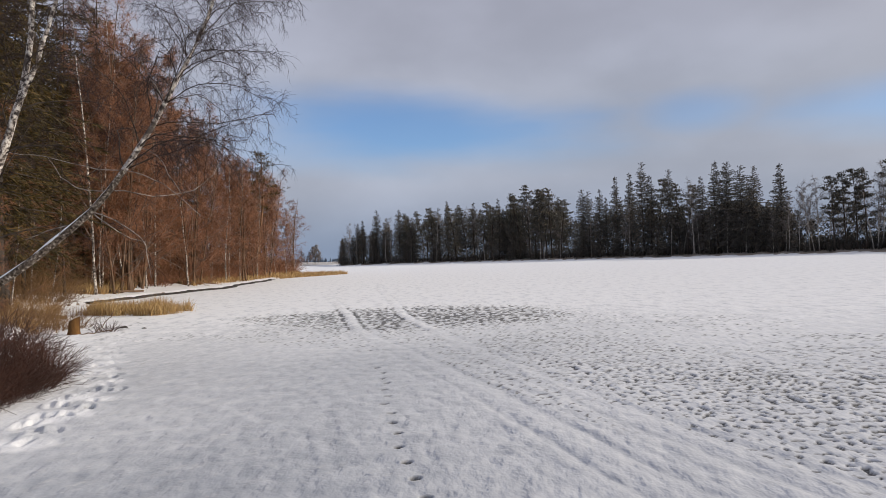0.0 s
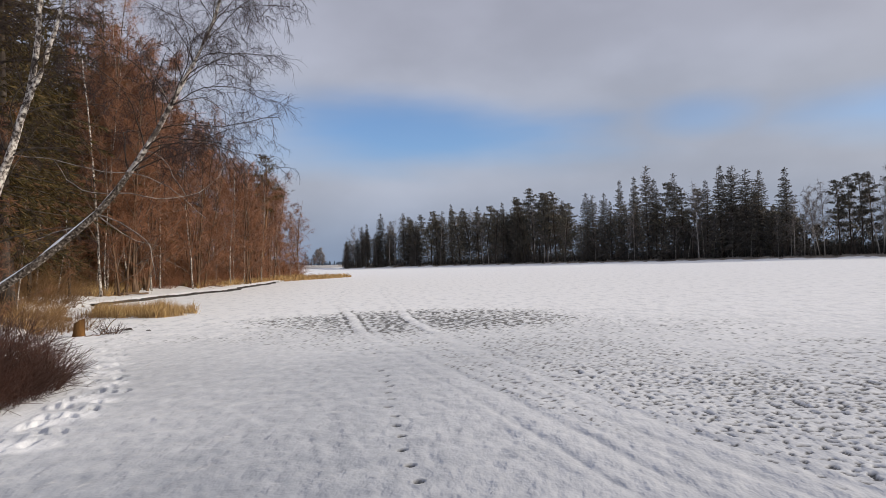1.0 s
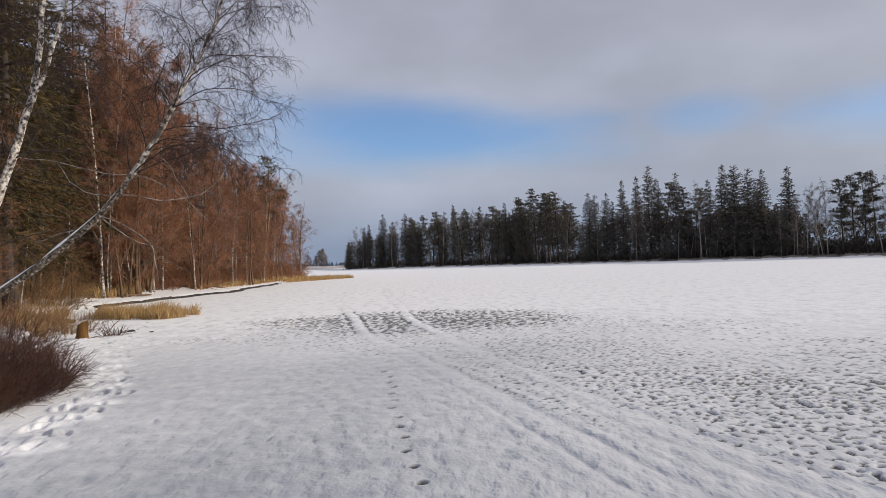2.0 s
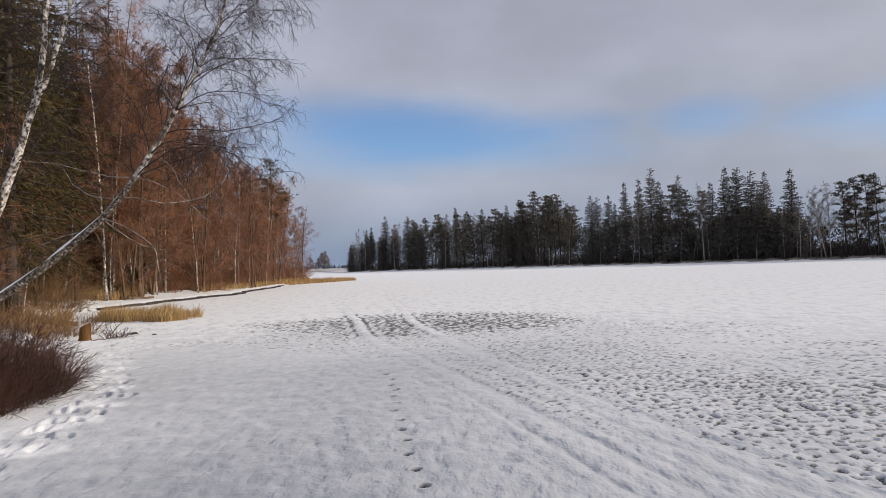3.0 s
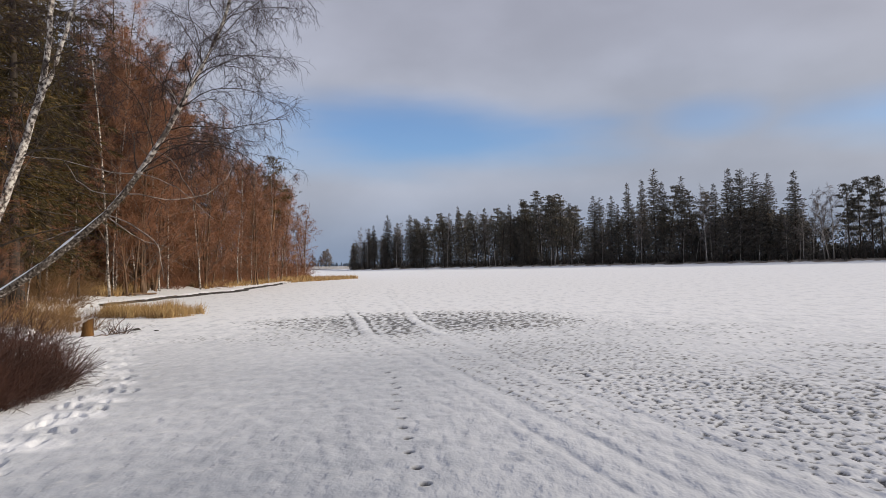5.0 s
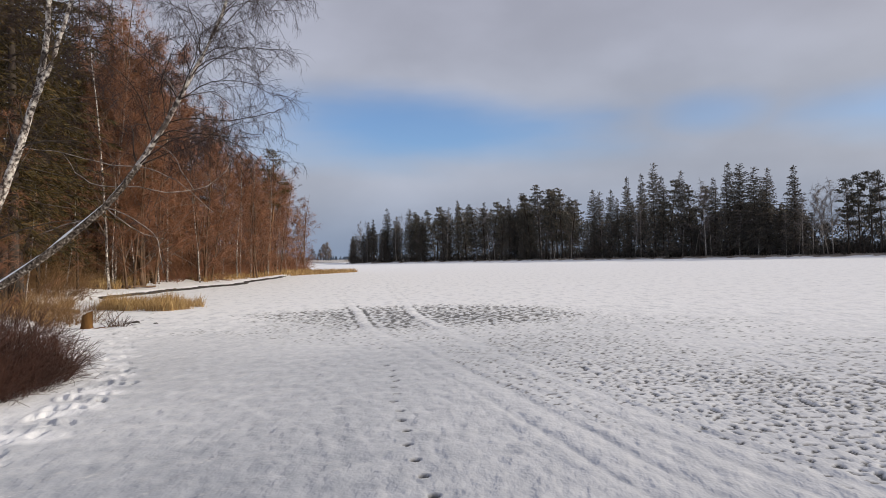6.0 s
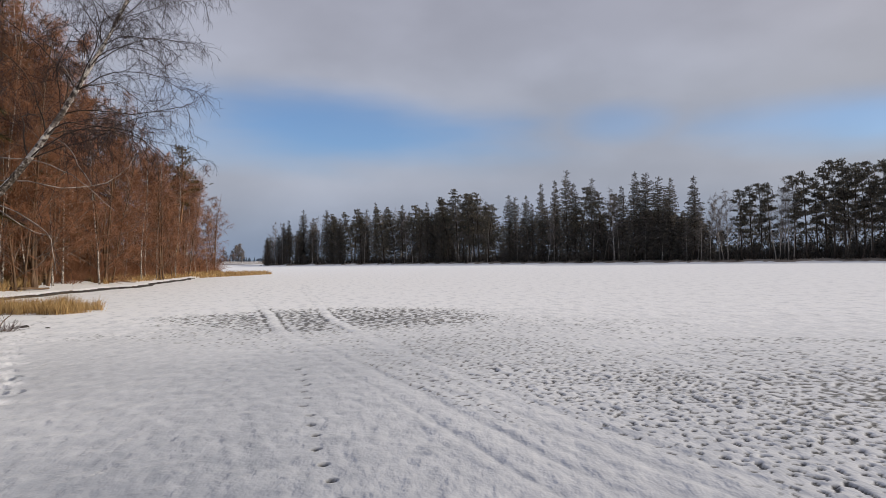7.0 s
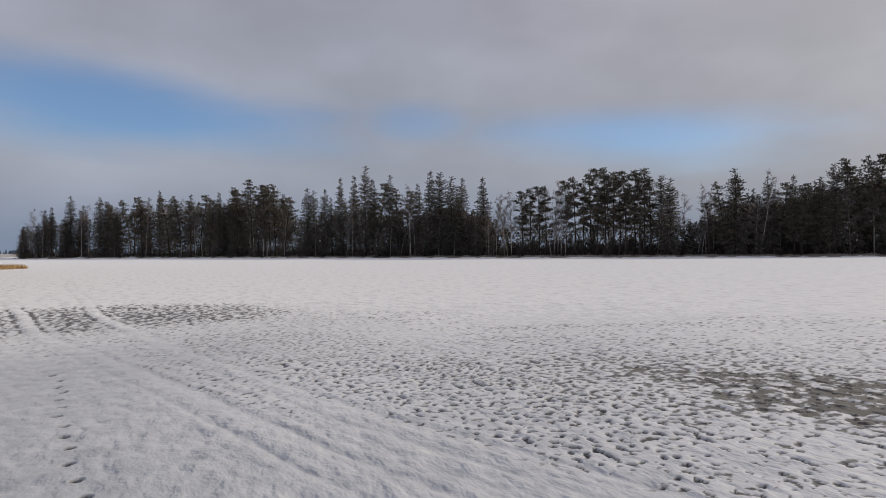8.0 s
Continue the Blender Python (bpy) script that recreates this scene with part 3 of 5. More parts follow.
    na, nr = len(az), len(r)
    i, j = np.meshgrid(np.arange(nr - 1), np.arange(na), indexing="ij")
    j2 = (j + 1) % na
    f = np.stack([i * na + j, (i + 1) * na + j, (i + 1) * na + j2, i * na + j2], -1).reshape(-1, 4)[:, ::-1]
    v = np.stack([x, y, z], 1)
    v = np.concatenate([v, [[0, 0, 0.04]]])
    jj = np.arange(na)
    fan = np.stack([jj, (jj + 1) % na, np.full(na, nr * na)], 1)[:, ::-1]
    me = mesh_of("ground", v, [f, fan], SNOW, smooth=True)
    at = me.attributes.new("litter", "FLOAT", "POINT")
    at.data.foreach_set("value", np.append(litter, 0).astype(np.float32))
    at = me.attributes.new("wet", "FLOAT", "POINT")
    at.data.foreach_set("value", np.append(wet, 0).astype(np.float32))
    at = me.attributes.new("drifts", "FLOAT", "POINT")
    at.data.foreach_set("value", np.append(drifts, 0).astype(np.float32))
    at = me.attributes.new("mottle", "FLOAT", "POINT")
    at.data.foreach_set("value", np.append(mottle, 0.5).astype(np.float32))
    # grey share with the painted shade; no measure of snow depth
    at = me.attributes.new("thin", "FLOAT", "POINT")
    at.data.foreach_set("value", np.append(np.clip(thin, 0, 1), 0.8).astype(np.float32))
    tagged(new("ground", me), "trodden snow over a frozen lake and its wooded banks", "ground", kind="structure")
    ang = np.linspace(0, 2 * np.pi, 97)[:-1]
    ring = np.stack([np.cos(ang) * 80, np.sin(ang) * 80, np.zeros(96)], 1)
    lower = ring - [0, 0, 0.12]
    k = np.arange(96)
    sides = np.stack([k + 96, (k + 1) % 96 + 96, (k + 1) % 96, k], 1)
    me = mesh_of("lake_ice", np.concatenate([ring, lower]), [k[None], k[None, ::-1] + 96, sides], ICE)
    tagged(new("lake_ice", me), "wet grey ice showing where the snow is blown off", "ice", kind="structure")


build_ground()


# ---------- trees ----------
def bend(rng, p, d, length, steps, wobble, fall):
    """A line of points that wanders and sags."""
    pts, p, d = [p], np.array(p, dtype=float), np.array(d, dtype=float)
    for _ in range(steps):
        d = d + rng.normal(0, wobble, 3)
        d[2] -= fall
        d = d / np.linalg.norm(d)
        p = p + d * (length / steps)
        pts.append(p)
    return pts


def lay(segs, pts, r0, r1):
    n = len(pts) - 1
    for k in range(n):
        segs.append((*pts[k], *pts[k + 1], r0 + (r1 - r0) * k / n, r0 + (r1 - r0) * (k + 1) / n))


def crown_of(rng, limbs, branch_n, twig_n, branch_len, twig_len, sag, thin, hang=0.5, bowed=True):
    """Branchlets and hanging twigs for each limb: rows of sticks."""
    mid, fine = [], []
    for pts, r in limbs:
        total = sum(np.linalg.norm(b - a) for a, b in zip(pts, pts[1:]))
        for k in range(branch_n):
            t = (k + rng.uniform(0.2, 1)) / branch_n
            t = 0.22 + 0.78 * t
            q = t * (len(pts) - 1)
            i = min(int(q), len(pts) - 2)
            p = pts[i] + (pts[i + 1] - pts[i]) * (q - i)
            ax = unit(pts[i + 1] - pts[i])
            d = unit(ax * 0.7 + rng.normal(0, 0.72, 3))
            ln = branch_len * total * rng.uniform(0.5, 1.2) * (1.15 - 0.6 * t)
            bl = bend(rng, p, d, ln, 3, 0.16, sag)
            lay(mid, bl, max(r * 0.42 * (1.1 - 0.7 * t), thin * 1.7), thin)
            for m in range(twig_n):
                q2 = rng.uniform(0.15, 1) * (len(bl) - 1)
                i2 = min(int(q2), len(bl) - 2)
                p2 = bl[i2] + (bl[i2 + 1] - bl[i2]) * (q2 - i2)
                d2 = unit(unit(bl[i2 + 1] - bl[i2]) * 0.7 + rng.normal(0, 0.55, 3) + np.array([0, 0, -hang * rng.uniform(0, 1)]))
                l2 = twig_len * rng.uniform(0.5, 1.3)
                p3 = p2 + d2 * l2 * 0.5
                d3 = unit(d2 + np.array([0, 0, -hang]) + rng.normal(0, 0.15, 3))
                if bowed:
                    mid.append((*p2, *p3, thin * 0.9, thin * 0.65))
                    fine.append((*p3, *(p3 + d3 * l2 * 0.5), thin * 0.65, 0))
                else:
                    fine.append((*p2, *(p2 + unit(d2 + d3) * l2), thin * 0.9, 0))
    return mid, fine


def bare_tree(name, seed, height, r0, lean=0.03, first=0.25, n_limbs=16, reach=0.22, branch_n=6, twig_n=5, thin=0.007,
              twig_len=0.8, rise=0.9, sag=0.10, hang=0.5, bark=None, twig=None, stems=1, branch_len=0.42, twig_label=""):
    """A leafless broadleaf tree: trunk, limbs and a crown of twigs."""
    rng = np.random.default_rng(seed)
    tree = new(name)
    pieces, lpieces, mids, fines = [], [], [], []
    for s in range(stems):
        h = height * (1 if s == 0 else rng.uniform(0.7, 0.95))
        d0 = np.array([rng.normal(0, lean + 0.06 * (stems > 1)), rng.normal(0, lean + 0.06 * (stems > 1)), 1.0])
        base = np.array([rng.normal(0, 0.18), rng.normal(0, 0.18), -0.15]) * (stems > 1) + np.array([0, 0, -0.1])
        pts = bend(rng, base, unit(d0), h, 10, 0.035, -0.01)
        rad = [r0 * (1.25 if k == 0 else 1) * (1 - 0.93 * k / 10) + 0.006 for k in range(11)]
        pieces.append(tube(pts, rad, 7))
        limbs = []
        for k in range(n_limbs):
            t = first + (0.97 - first) * (k + rng.uniform(0, 1)) / n_limbs
            q = t * 10
            i = min(int(q), 9)
            p = pts[i] + (pts[i + 1] - pts[i]) * (q - i)
            az = rng.uniform(0, 2 * np.pi)
            up = rise * rng.uniform(0.6, 1.3)
            d = unit(np.array([math.cos(az), math.sin(az), up]))
            ln = height * reach * rng.uniform(0.6, 1.2) * (1.1 - 0.75 * max(0, (t - 0.45)) / 0.55)
            r = max(r0 * 0.38 * (1.1 - t), thin * 2.2)
            lp = bend(rng, p, d, ln, 4, 0.10, sag)
            limbs.append((lp, r))
            segs = []
            lay(segs, lp, r, thin * 1.3)
            lpieces.append(sticks(segs, 3))
        m, f = crown_of(rng, limbs, branch_n, twig_n, branch_len, twig_len, sag * 1.3, thin, hang, False)
        mids += m
        fines += f
    v, f = join(*pieces)
    part("trunk", mesh_of("trunk", v, f, bark, True), tree)
    v, f = join(*lpieces, sticks(mids, 3), sticks(fines, 3, True))
    tagged(part("crown", mesh_of("crown", v, f, LIMB_BARK, False, twig, len(lpieces)), tree, twig_label), kind="stuff")
    tree["tall"] = height
    return tree


def spruce_tree(name, seed, height, spread, r0, low=0.1, whorls=26, per=6, tuft=0.5, blade_w=0.07, count=5, step=0.45, bark=None, needle=None, ragged=0.25, sticks_too=False):
    """A spruce: straight trunk, drooping whorls of branches, needles in tufts."""
    rng = np.random.default_rng(seed)
    tree = new(name)
    pts = bend(rng, np.array([0, 0, -0.15]), np.array([0, 0, 1.0]), height * 0.985, 8, 0.008, 0)
    v, *f = tube(pts, [r0 * (1 - 0.96 * k / 8) + 0.01 for k in range(9)], 7)
    part("trunk", mesh_of("trunk", v, f, bark, True), tree)
    segs, cs, ds, ls = [], [], [], []
    for w in range(whorls):
        t = low + (0.985 - low) * (w / (whorls - 1)) ** 0.92
        ln0 = spread * (1 - t) ** 0.72 * (1.0 if t > low + 0.12 else 0.8) + 0.18
        for k in range(per if t < 0.9 else 4):
            if rng.uniform() < ragged * 0.5:
                continue
            az = rng.uniform(0, 2 * np.pi)
            ln = ln0 * rng.uniform(1 - ragged * 1.5, 1 + ragged * 0.8)
            up = 0.35 * t + rng.normal(0, 0.08) - 0.15
            bp = bend(rng, np.array([0, 0, t * height + rng.normal(0, 0.12)]), unit(np.array([math.cos(az), math.sin(az), up])), ln, 3, 0.05, 0.10 * (1 - t))
            if sticks_too:
                lay(segs, [bp[0], bp[2], bp[3]], 0.02 + 0.03 * (1 - t), 0.008)
            else:
                segs.append((*bp[0], *bp[3], 0.03, 0))
            m = max(2, int(ln / step))
            for q in range(m):
                u = (q + rng.uniform(0.3, 1)) / m
                a = u * 3
                i = min(int(a), 2)
                cs.append(bp[i] + (bp[i + 1] - bp[i]) * (a - i))
                ds.append(unit(bp[i + 1] - bp[i]) + np.array([0, 0, -0.25]))
                ls.append(tuft * (0.5 + 0.5 * min(1, 1.8 * (1 - t))))
    for q in range(5):
        cs.append(np.array([0, 0, height * (0.93 + 0.014 * q)]))
        ds.append(np.array([0, 0, 1.6]))
        ls.append(tuft * 0.5)
    v, f = join(sticks(segs, 3, True), blades(rng, np.array(cs), np.array(ds), np.array(ls), blade_w, 0.45, count))
    tagged(part("crown", mesh_of("crown", v, f, bark, False, needle, 1), tree), kind="stuff")
    tree["tall"] = height
    return tree


def pine_tree(name, seed, height, spread, r0, low=0.5, n_limbs=22, clumps=7, tuft=0.42, blade_w=0.06, count=9, bark=None, needle=None, lean=0.02):
    """A pine: bare lower trunk, crooked limbs and cloudy clumps of needles."""
    rng = np.random.default_rng(seed)
    tree = new(name)
    pts = bend(rng, np.array([0, 0, -0.15]), unit(np.array([rng.normal(0, lean), rng.normal(0, lean), 1.0])), height * 0.97, 10, 0.03, -0.02)
    v, *f = tube(pts, [r0 * (1 - 0.9 * (k / 10) ** 1.3) + 0.01 for k in range(11)], 7)
    part("trunk", mesh_of("trunk", v, f, bark, True), tree)
    segs, cs, ds = [], [], []
    for k in range(n_limbs):
        t = low + (0.99 - low) * (k + rng.uniform(0, 0.8)) / n_limbs
        q = t * 10
        i = min(int(q), 9)
        p = pts[i] + (pts[i + 1] - pts[i]) * (q - i)
        az = rng.uniform(0, 2 * np.pi)
        rise = (t - low) / (1 - low)
        form = (1 - rise) ** 0.75 * min(1, 0.45 + 2.2 * rise)
        ln = spread * (0.20 + 0.95 * form) * rng.uniform(0.6, 1.2)
        bp = bend(rng, p, unit(np.array([math.cos(az), math.sin(az), 0.08 + 0.75 * ((t - low) / (1 - low)) ** 1.5 * rng.uniform(0.4, 1.2)])), ln, 4, 0.16, -0.03)
        lay(segs, bp, 0.03 + 0.05 * (1 - t), 0.012)
        for c in range(clumps):
            a = rng.uniform(1.3, 4.0)
            i2 = min(int(a), 3)
            cc = bp[i2] + (bp[i2 + 1] - bp[i2]) * (a - i2) + rng.normal(0, 0.25, 3) * np.array([1, 1, 0.4])
            for e in range(3):
                out = rng.normal(0, 0.24, 3) * np.array([1, 1, 0.35])
                cs.append(cc + out)
                ds.append(unit(bp[i2 + 1] - bp[i2]) * 0.5 + out * 2 + np.array([0, 0, 0.3]))
    for k in range(rng.integers(2, 6)):
        t = rng.uniform(0.5 * low, low)
        i = min(int(t * 10), 9)
        az = rng.uniform(0, 2 * np.pi)
        bp = bend(rng, pts[i], unit(np.array([math.cos(az), math.sin(az), -0.1])), rng.uniform(0.6, 1.8), 3, 0.15, 0.05)
        lay(segs, bp, 0.025, 0.008)
    v, f = join(sticks(segs, 3), blades(rng, np.array(cs), np.array(ds), tuft, blade_w, 0.75, count))
    tagged(part("crown", mesh_of("crown", v, f, bark, False, needle, 1), tree), kind="stuff")
    tree["tall"] = height
    return tree


def far_spruce(name, seed, height, spread, r0, low, whorls, per, full=0.8):
    """A spruce seen from afar: close whorls of drooping boughs fringed with short hanging shoots."""
    rng = np.random.default_rng(seed)
    tree = new(name)
    pts = bend(rng, np.array([0, 0, -0.15]), np.array([0, 0, 1.0]), height * 0.985, 8, 0.008, 0)
    v, *f = tube(pts, [r0 * (1 - 0.96 * k / 8) + 0.015 for k in range(9)], 6)
    part("trunk", mesh_of("trunk", v, f, DARK_BARK, True), tree)
    segs, cs, ds, ls = [], [], [], []
    for w in range(whorls):
        t = low + (0.975 - low) * (w / (whorls - 1)) ** 0.9
        ln0 = spread * (1 - t) ** full * (0.65 + 0.35 * min(1, (t - low) / 0.12)) + 0.22
        lush = rng.uniform(0.75, 1.15)
        turn = rng.uniform(0, 6.28)
        for k in range(per if t < 0.88 else 5):
            if rng.uniform() < 0.10:
                continue
            az = turn + (k + rng.uniform(-0.3, 0.3)) * 6.283 / per
            ln = ln0 * lush * rng.uniform(0.7, 1.12)
            up = -0.25 + 0.75 * t + rng.normal(0, 0.06)
            bp = bend(rng, np.array([0, 0, t * height + rng.normal(0, 0.10)]), unit(np.array([math.cos(az), math.sin(az), up])), ln, 3, 0.05, 0.10 * (1 - t))
            segs.append((*bp[0], *bp[3], 0.035, 0))
            m = max(2, int(ln / 0.30))
            for q in range(m):
                u = (q + rng.uniform(0.2, 1)) / m
                i = min(int(u * 3), 2)
                cs.append(bp[i] + (bp[i + 1] - bp[i]) * (u * 3 - i) + rng.normal(0, 0.06, 3))
                ds.append(unit(bp[i + 1] - bp[i]) + np.array([0, 0, -0.5]))
                ls.append(0.40 + 0.22 * (1 - t))
    for q in range(6):
        cs.append(np.array([0, 0, height * (0.955 + 0.008 * q)]))
        ds.append(np.array([0, 0, 1.2]))
        ls.append(0.30)
    v, f = join(sticks(segs, 3, True), blades(rng, np.array(cs), np.array(ds), np.array(ls), 0.115, 0.5, 4))
    tagged(part("crown", mesh_of("crown", v, f, DARK_BARK, False, SPRUCE_NEEDLE, 1), tree), kind="stuff")
    tree["tall"] = height
    return tree


def far_pine(name, seed, height, spread, r0, low, n_limbs, sweep=0.45):
    """A pine seen from afar: bare pole, upswept limbs that end in flat pads of needles, all blown a little one way."""
    rng = np.random.default_rng(seed)
    tree = new(name)
    pts = bend(rng, np.array([0, 0, -0.15]), unit(np.array([rng.normal(0, 0.03), rng.normal(0, 0.03), 1.0])), height * 0.97, 10, 0.025, -0.02)
    v, *f = tube(pts, [r0 * (1 - 0.88 * (k / 10) ** 1.3) + 0.015 for k in range(11)], 6)
    part("trunk", mesh_of("trunk", v, f, DARK_BARK, True), tree)
    segs, cs, ds = [], [], []
    for k in range(n_limbs):
        rise = (k + rng.uniform(0, 0.8)) / n_limbs
        t = low + (0.985 - low) * rise
        i = min(int(t * 10), 9)
        p = pts[i] + (pts[i + 1] - pts[i]) * (t * 10 - i)
        az = rng.uniform(0, 6.283)
        out = np.array([math.cos(az) - sweep * rng.uniform(0, 1), math.sin(az), 0])
        ln = spread * (0.14 + (1 - rise) ** 0.7 * min(1, 0.5 + 2 * rise)) * rng.uniform(0.6, 1.15)
        bp = bend(rng, p, unit(out + np.array([0, 0, 0.12 + 0.7 * rise])), ln, 4, 0.13, -0.02)
        lay(segs, [bp[0], bp[2], bp[4]], 0.035 + 0.04 * (1 - t), 0.015)
        for c in range(2 + int(ln * 1.7)):
            a = rng.uniform(1.4 if rise < 0.7 else 0.6, 4.0)
            j = min(int(a), 3)
            cc = bp[j] + (bp[j + 1] - bp[j]) * (a - j) + rng.normal(0, 0.3, 3) * np.array([1, 1, 0.25])
            for e in range(5):
                off = rng.normal(0, 0.36, 3) * np.array([1, 1, 0.28])
                cs.append(cc + off)
                ds.append(off * 1.2 + np.array([-0.25, 0, 0.35]))
    for k in range(rng.integers(3, 7)):
        t = rng.uniform(0.45 * low, low)
        az = rng.uniform(0, 6.283)
        bp = bend(rng, pts[min(int(t * 10), 9)], unit(np.array([math.cos(az), math.sin(az), -0.1])), rng.uniform(0.6, 1.8), 3, 0.15, 0.05)
        lay(segs, bp, 0.03, 0.012)
    v, f = join(sticks(segs, 3), blades(rng, np.array(cs), np.array(ds), 0.42, 0.10, 0.8, 6))
    tagged(part("crown", mesh_of("crown", v, f, DARK_BARK, False, PINE_NEEDLE, 1), tree), kind="stuff")
    tree["tall"] = height
    return tree


class Stand:
    """Trees of one kind: a few grown forms, set out again and again."""

    def __init__(self, label, category, group, forms):
        self.forms, self.used = forms, [False] * len(forms)
        for f in forms:
            tagged(f, label, category, group)

    def put(self, rng, x, y, height, sink=0.05, squash=1.0, turn=3.14):
        k = int(rng.integers(len(self.forms)))
        f = self.forms[k]
        s = height / f["tall"]
        m = Matrix.LocRotScale((x, y, ground_z(x, y) - sink), Euler((0, 0, rng.uniform(-turn, turn))), (s * squash, s * squash, s))
        if not self.used[k]:
            self.used[k] = True
            f.matrix_basis = m
            return f
        f2 = copy_thing(f, Matrix.Identity(4))
        f2.matrix_basis = m
        return f2

    def close(self):
        """Forms that were never set out are taken away."""
        for f, u in zip(self.forms, self.used):
            if not u:
                for o in (*f.children_recursive, f):
                    bpy.data.objects.remove(o)


def far_shore():
    rng = np.random.default_rng(5)
    spruces = Stand("dark spruce with drooping branches on the far shore", "tree", "trees on the far shore",
                    [far_spruce("spruce_tree", 100 + k, 25, (4.3, 4.8, 3.6)[k], 0.24, (0.06, 0.12, 0.2)[k], 38, 9, (0.62, 0.52, 0.66)[k]) for k in range(3)])
    pines = Stand("tall dark pine with a clumped crown on the far shore", "tree", "trees on the far shore",
                  [far_pine("pine_tree", 120 + k, 22, (4.4, 4.9, 3.9)[k], 0.22, (0.24, 0.34, 0.16)[k], 36) for k in range(3)])
    open_pines = Stand("tall pine with a bare pole and layered crown", "tree", "trees on the far shore",
                       [far_pine("pine_tree", 130 + k, 22, (4.6, 5.0)[k], 0.2, (0.30, 0.38)[k], 30) for k in range(2)])
    birches = Stand("bare frosted birch among conifers on the far shore", "tree", "trees on the far shore",
                    [bare_tree("birch_tree", 140 + k, 18, 0.13, 0.04, 0.25, 14, 0.2, 6, 7, 0.022, 1.1, 1.4, 0.06, 0.2, BIRCH_BARK, GREY_TWIG) for k in range(2)])
    young = Stand("low dark young spruce at the water's edge", "tree", "undergrowth on the far shore",
                  [spruce_tree("young_spruce", 160 + k, 7, 2.0, 0.07, 0.0, 13, 6, 0.7, 0.14, 4, 0.6, DARK_BARK, SPRUCE_NEEDLE, 0.35) for k in range(2)])

    def shore_r(az):
        return float(np.interp(az, ISLE_AZ, ISLE_R))

    def tall(az, el, back):
        return math.tan(radians(el)) * (shore_r(az) + back) + 1.5 - 0.6
    # bearing and height, in degrees, of the trees that make the skyline
    lead_spruce = [(8.93, 2.13), (7.99, 2.49), (7.55, 3.49), (7.11, 3.72), (5.87, 4.63), (3.86, 4.57), (2.71, 3.89), (0.28, 4.64), (-0.49, 5.26), (-5.1, 5.29), (-12.5, 5.77), (-13.04, 5.53),
                   (-13.97, 5.69), (-14.51, 4.95), (-15.36, 6.65), (-16.56, 6.86), (-17.57, 7.77), (-18.21, 6.57), (-19.73, 6.98), (-22.26, 6.22), (-23.39, 7.37), (-24.3, 7.17), (-25.32, 6.81),
                   (-26.23, 6.65), (-28.11, 6.72), (-44.2, 6.22), (-43.52, 6.35), (-49.14, 6.75), (-51.6, 5.92), (-53.39, 5.94), (-54.84, 5.36), (-55.26, 5.68), (-56.16, 6.61)]
    lead_pine = [(1.4, 4.83), (0.82, 4.39), (-1.21, 5.1), (-2.17, 5.08), (-3.62, 5.21), (-6.34, 5.71), (-7.83, 6.71), (-8.9, 6.25), (-9.76, 6.27), (-10.56, 5.16), (-18.71, 6.48),
                 (-20.48, 5.98), (-21.09, 5.82), (-48.41, 5.96), (-49.97, 6.33), (-52.4, 5.6), (-53.85, 5.51), (-57.15, 7.24), (-57.69, 6.86), (-58.58, 7.36), (-59.03, 7.24), (-60.4, 7.2), (-61.5, 7.4),
                 (-8.3, 6.2), (-7.0, 6.0), (-9.3, 6.1), (-2.9, 4.7), (-4.4, 4.8)]
    lead_open = [(-31.64, 5.71), (-32.39, 5.84), (-33.14, 6.08), (-33.73, 6.06), (-35.51, 6.51), (-36.25, 6.83), (-37.61, 6.98), (-38.15, 7.59), (-38.87, 7.56), (-39.58, 7.1), (-40.57, 7.2),
                 (-41.36, 7.12), (-42.16, 7.32), (-41.74, 7.01), (-47.19, 4.17), (-37.0, 6.2), (-39.1, 6.8), (-40.1, 6.6), (-42.6, 6.4)]
    lead_birch = [(8.46, 2.91), (8.1, 3.56), (7.7, 3.4), (5.11, 3.86), (4.65, 3.88), (-20.73, 5.22), (-21.6, 5.97), (-22.0, 5.22), (-29.26, 4.8), (-30.02, 5.14), (-30.63, 5.38), (-31.28, 4.76),
                  (-34.13, 5.7), (-34.72, 6.04), (-35.36, 5.28), (-46.32, 4.57), (-46.98, 5.29), (-47.5, 4.76), (-51.0, 6.31), (-29.6, 4.9), (-30.3, 4.7), (-34.4, 5.2), (-28.6, 4.3), (-35.0, 5.5), (-46.6, 4.9)]
    for az, el in lead_spruce:
        b = rng.uniform(3, 8)
        h = tall(az, el, b)
        spruces.put(rng, *polar(az, shore_r(az) + b), h, squash=rng.uniform(0.95, 1.2) * (22 / max(h, 12)) ** 0.3)
    for stand, rows in ((pines, lead_pine), (open_pines, lead_open)):
        for az, el in rows:
            b = rng.uniform(3, 8)
            stand.put(rng, *polar(az, shore_r(az) + b), tall(az, el, b), turn=0.7)
    for az, el in lead_birch:
        b = rng.uniform(2, 9)
        birches.put(rng, *polar(az, shore_r(az) + b), tall(az, el, b))
    # how high the wood stands closed behind them
    top_az = np.array([-62, -59.4, -57, -55.5, -53.2, -49.1, -47.8, -47, -44.8, -42.5, -38.2, -36.8, -32.8, -29.3, -28.3, -26.3, -23.3, -21.2, -20.2, -17.7, -15.2, -12.2, -11, -9.8, -7.5, -5.6, -2.5, 1.3, 3.4, 6.8, 8.3, 9.3])
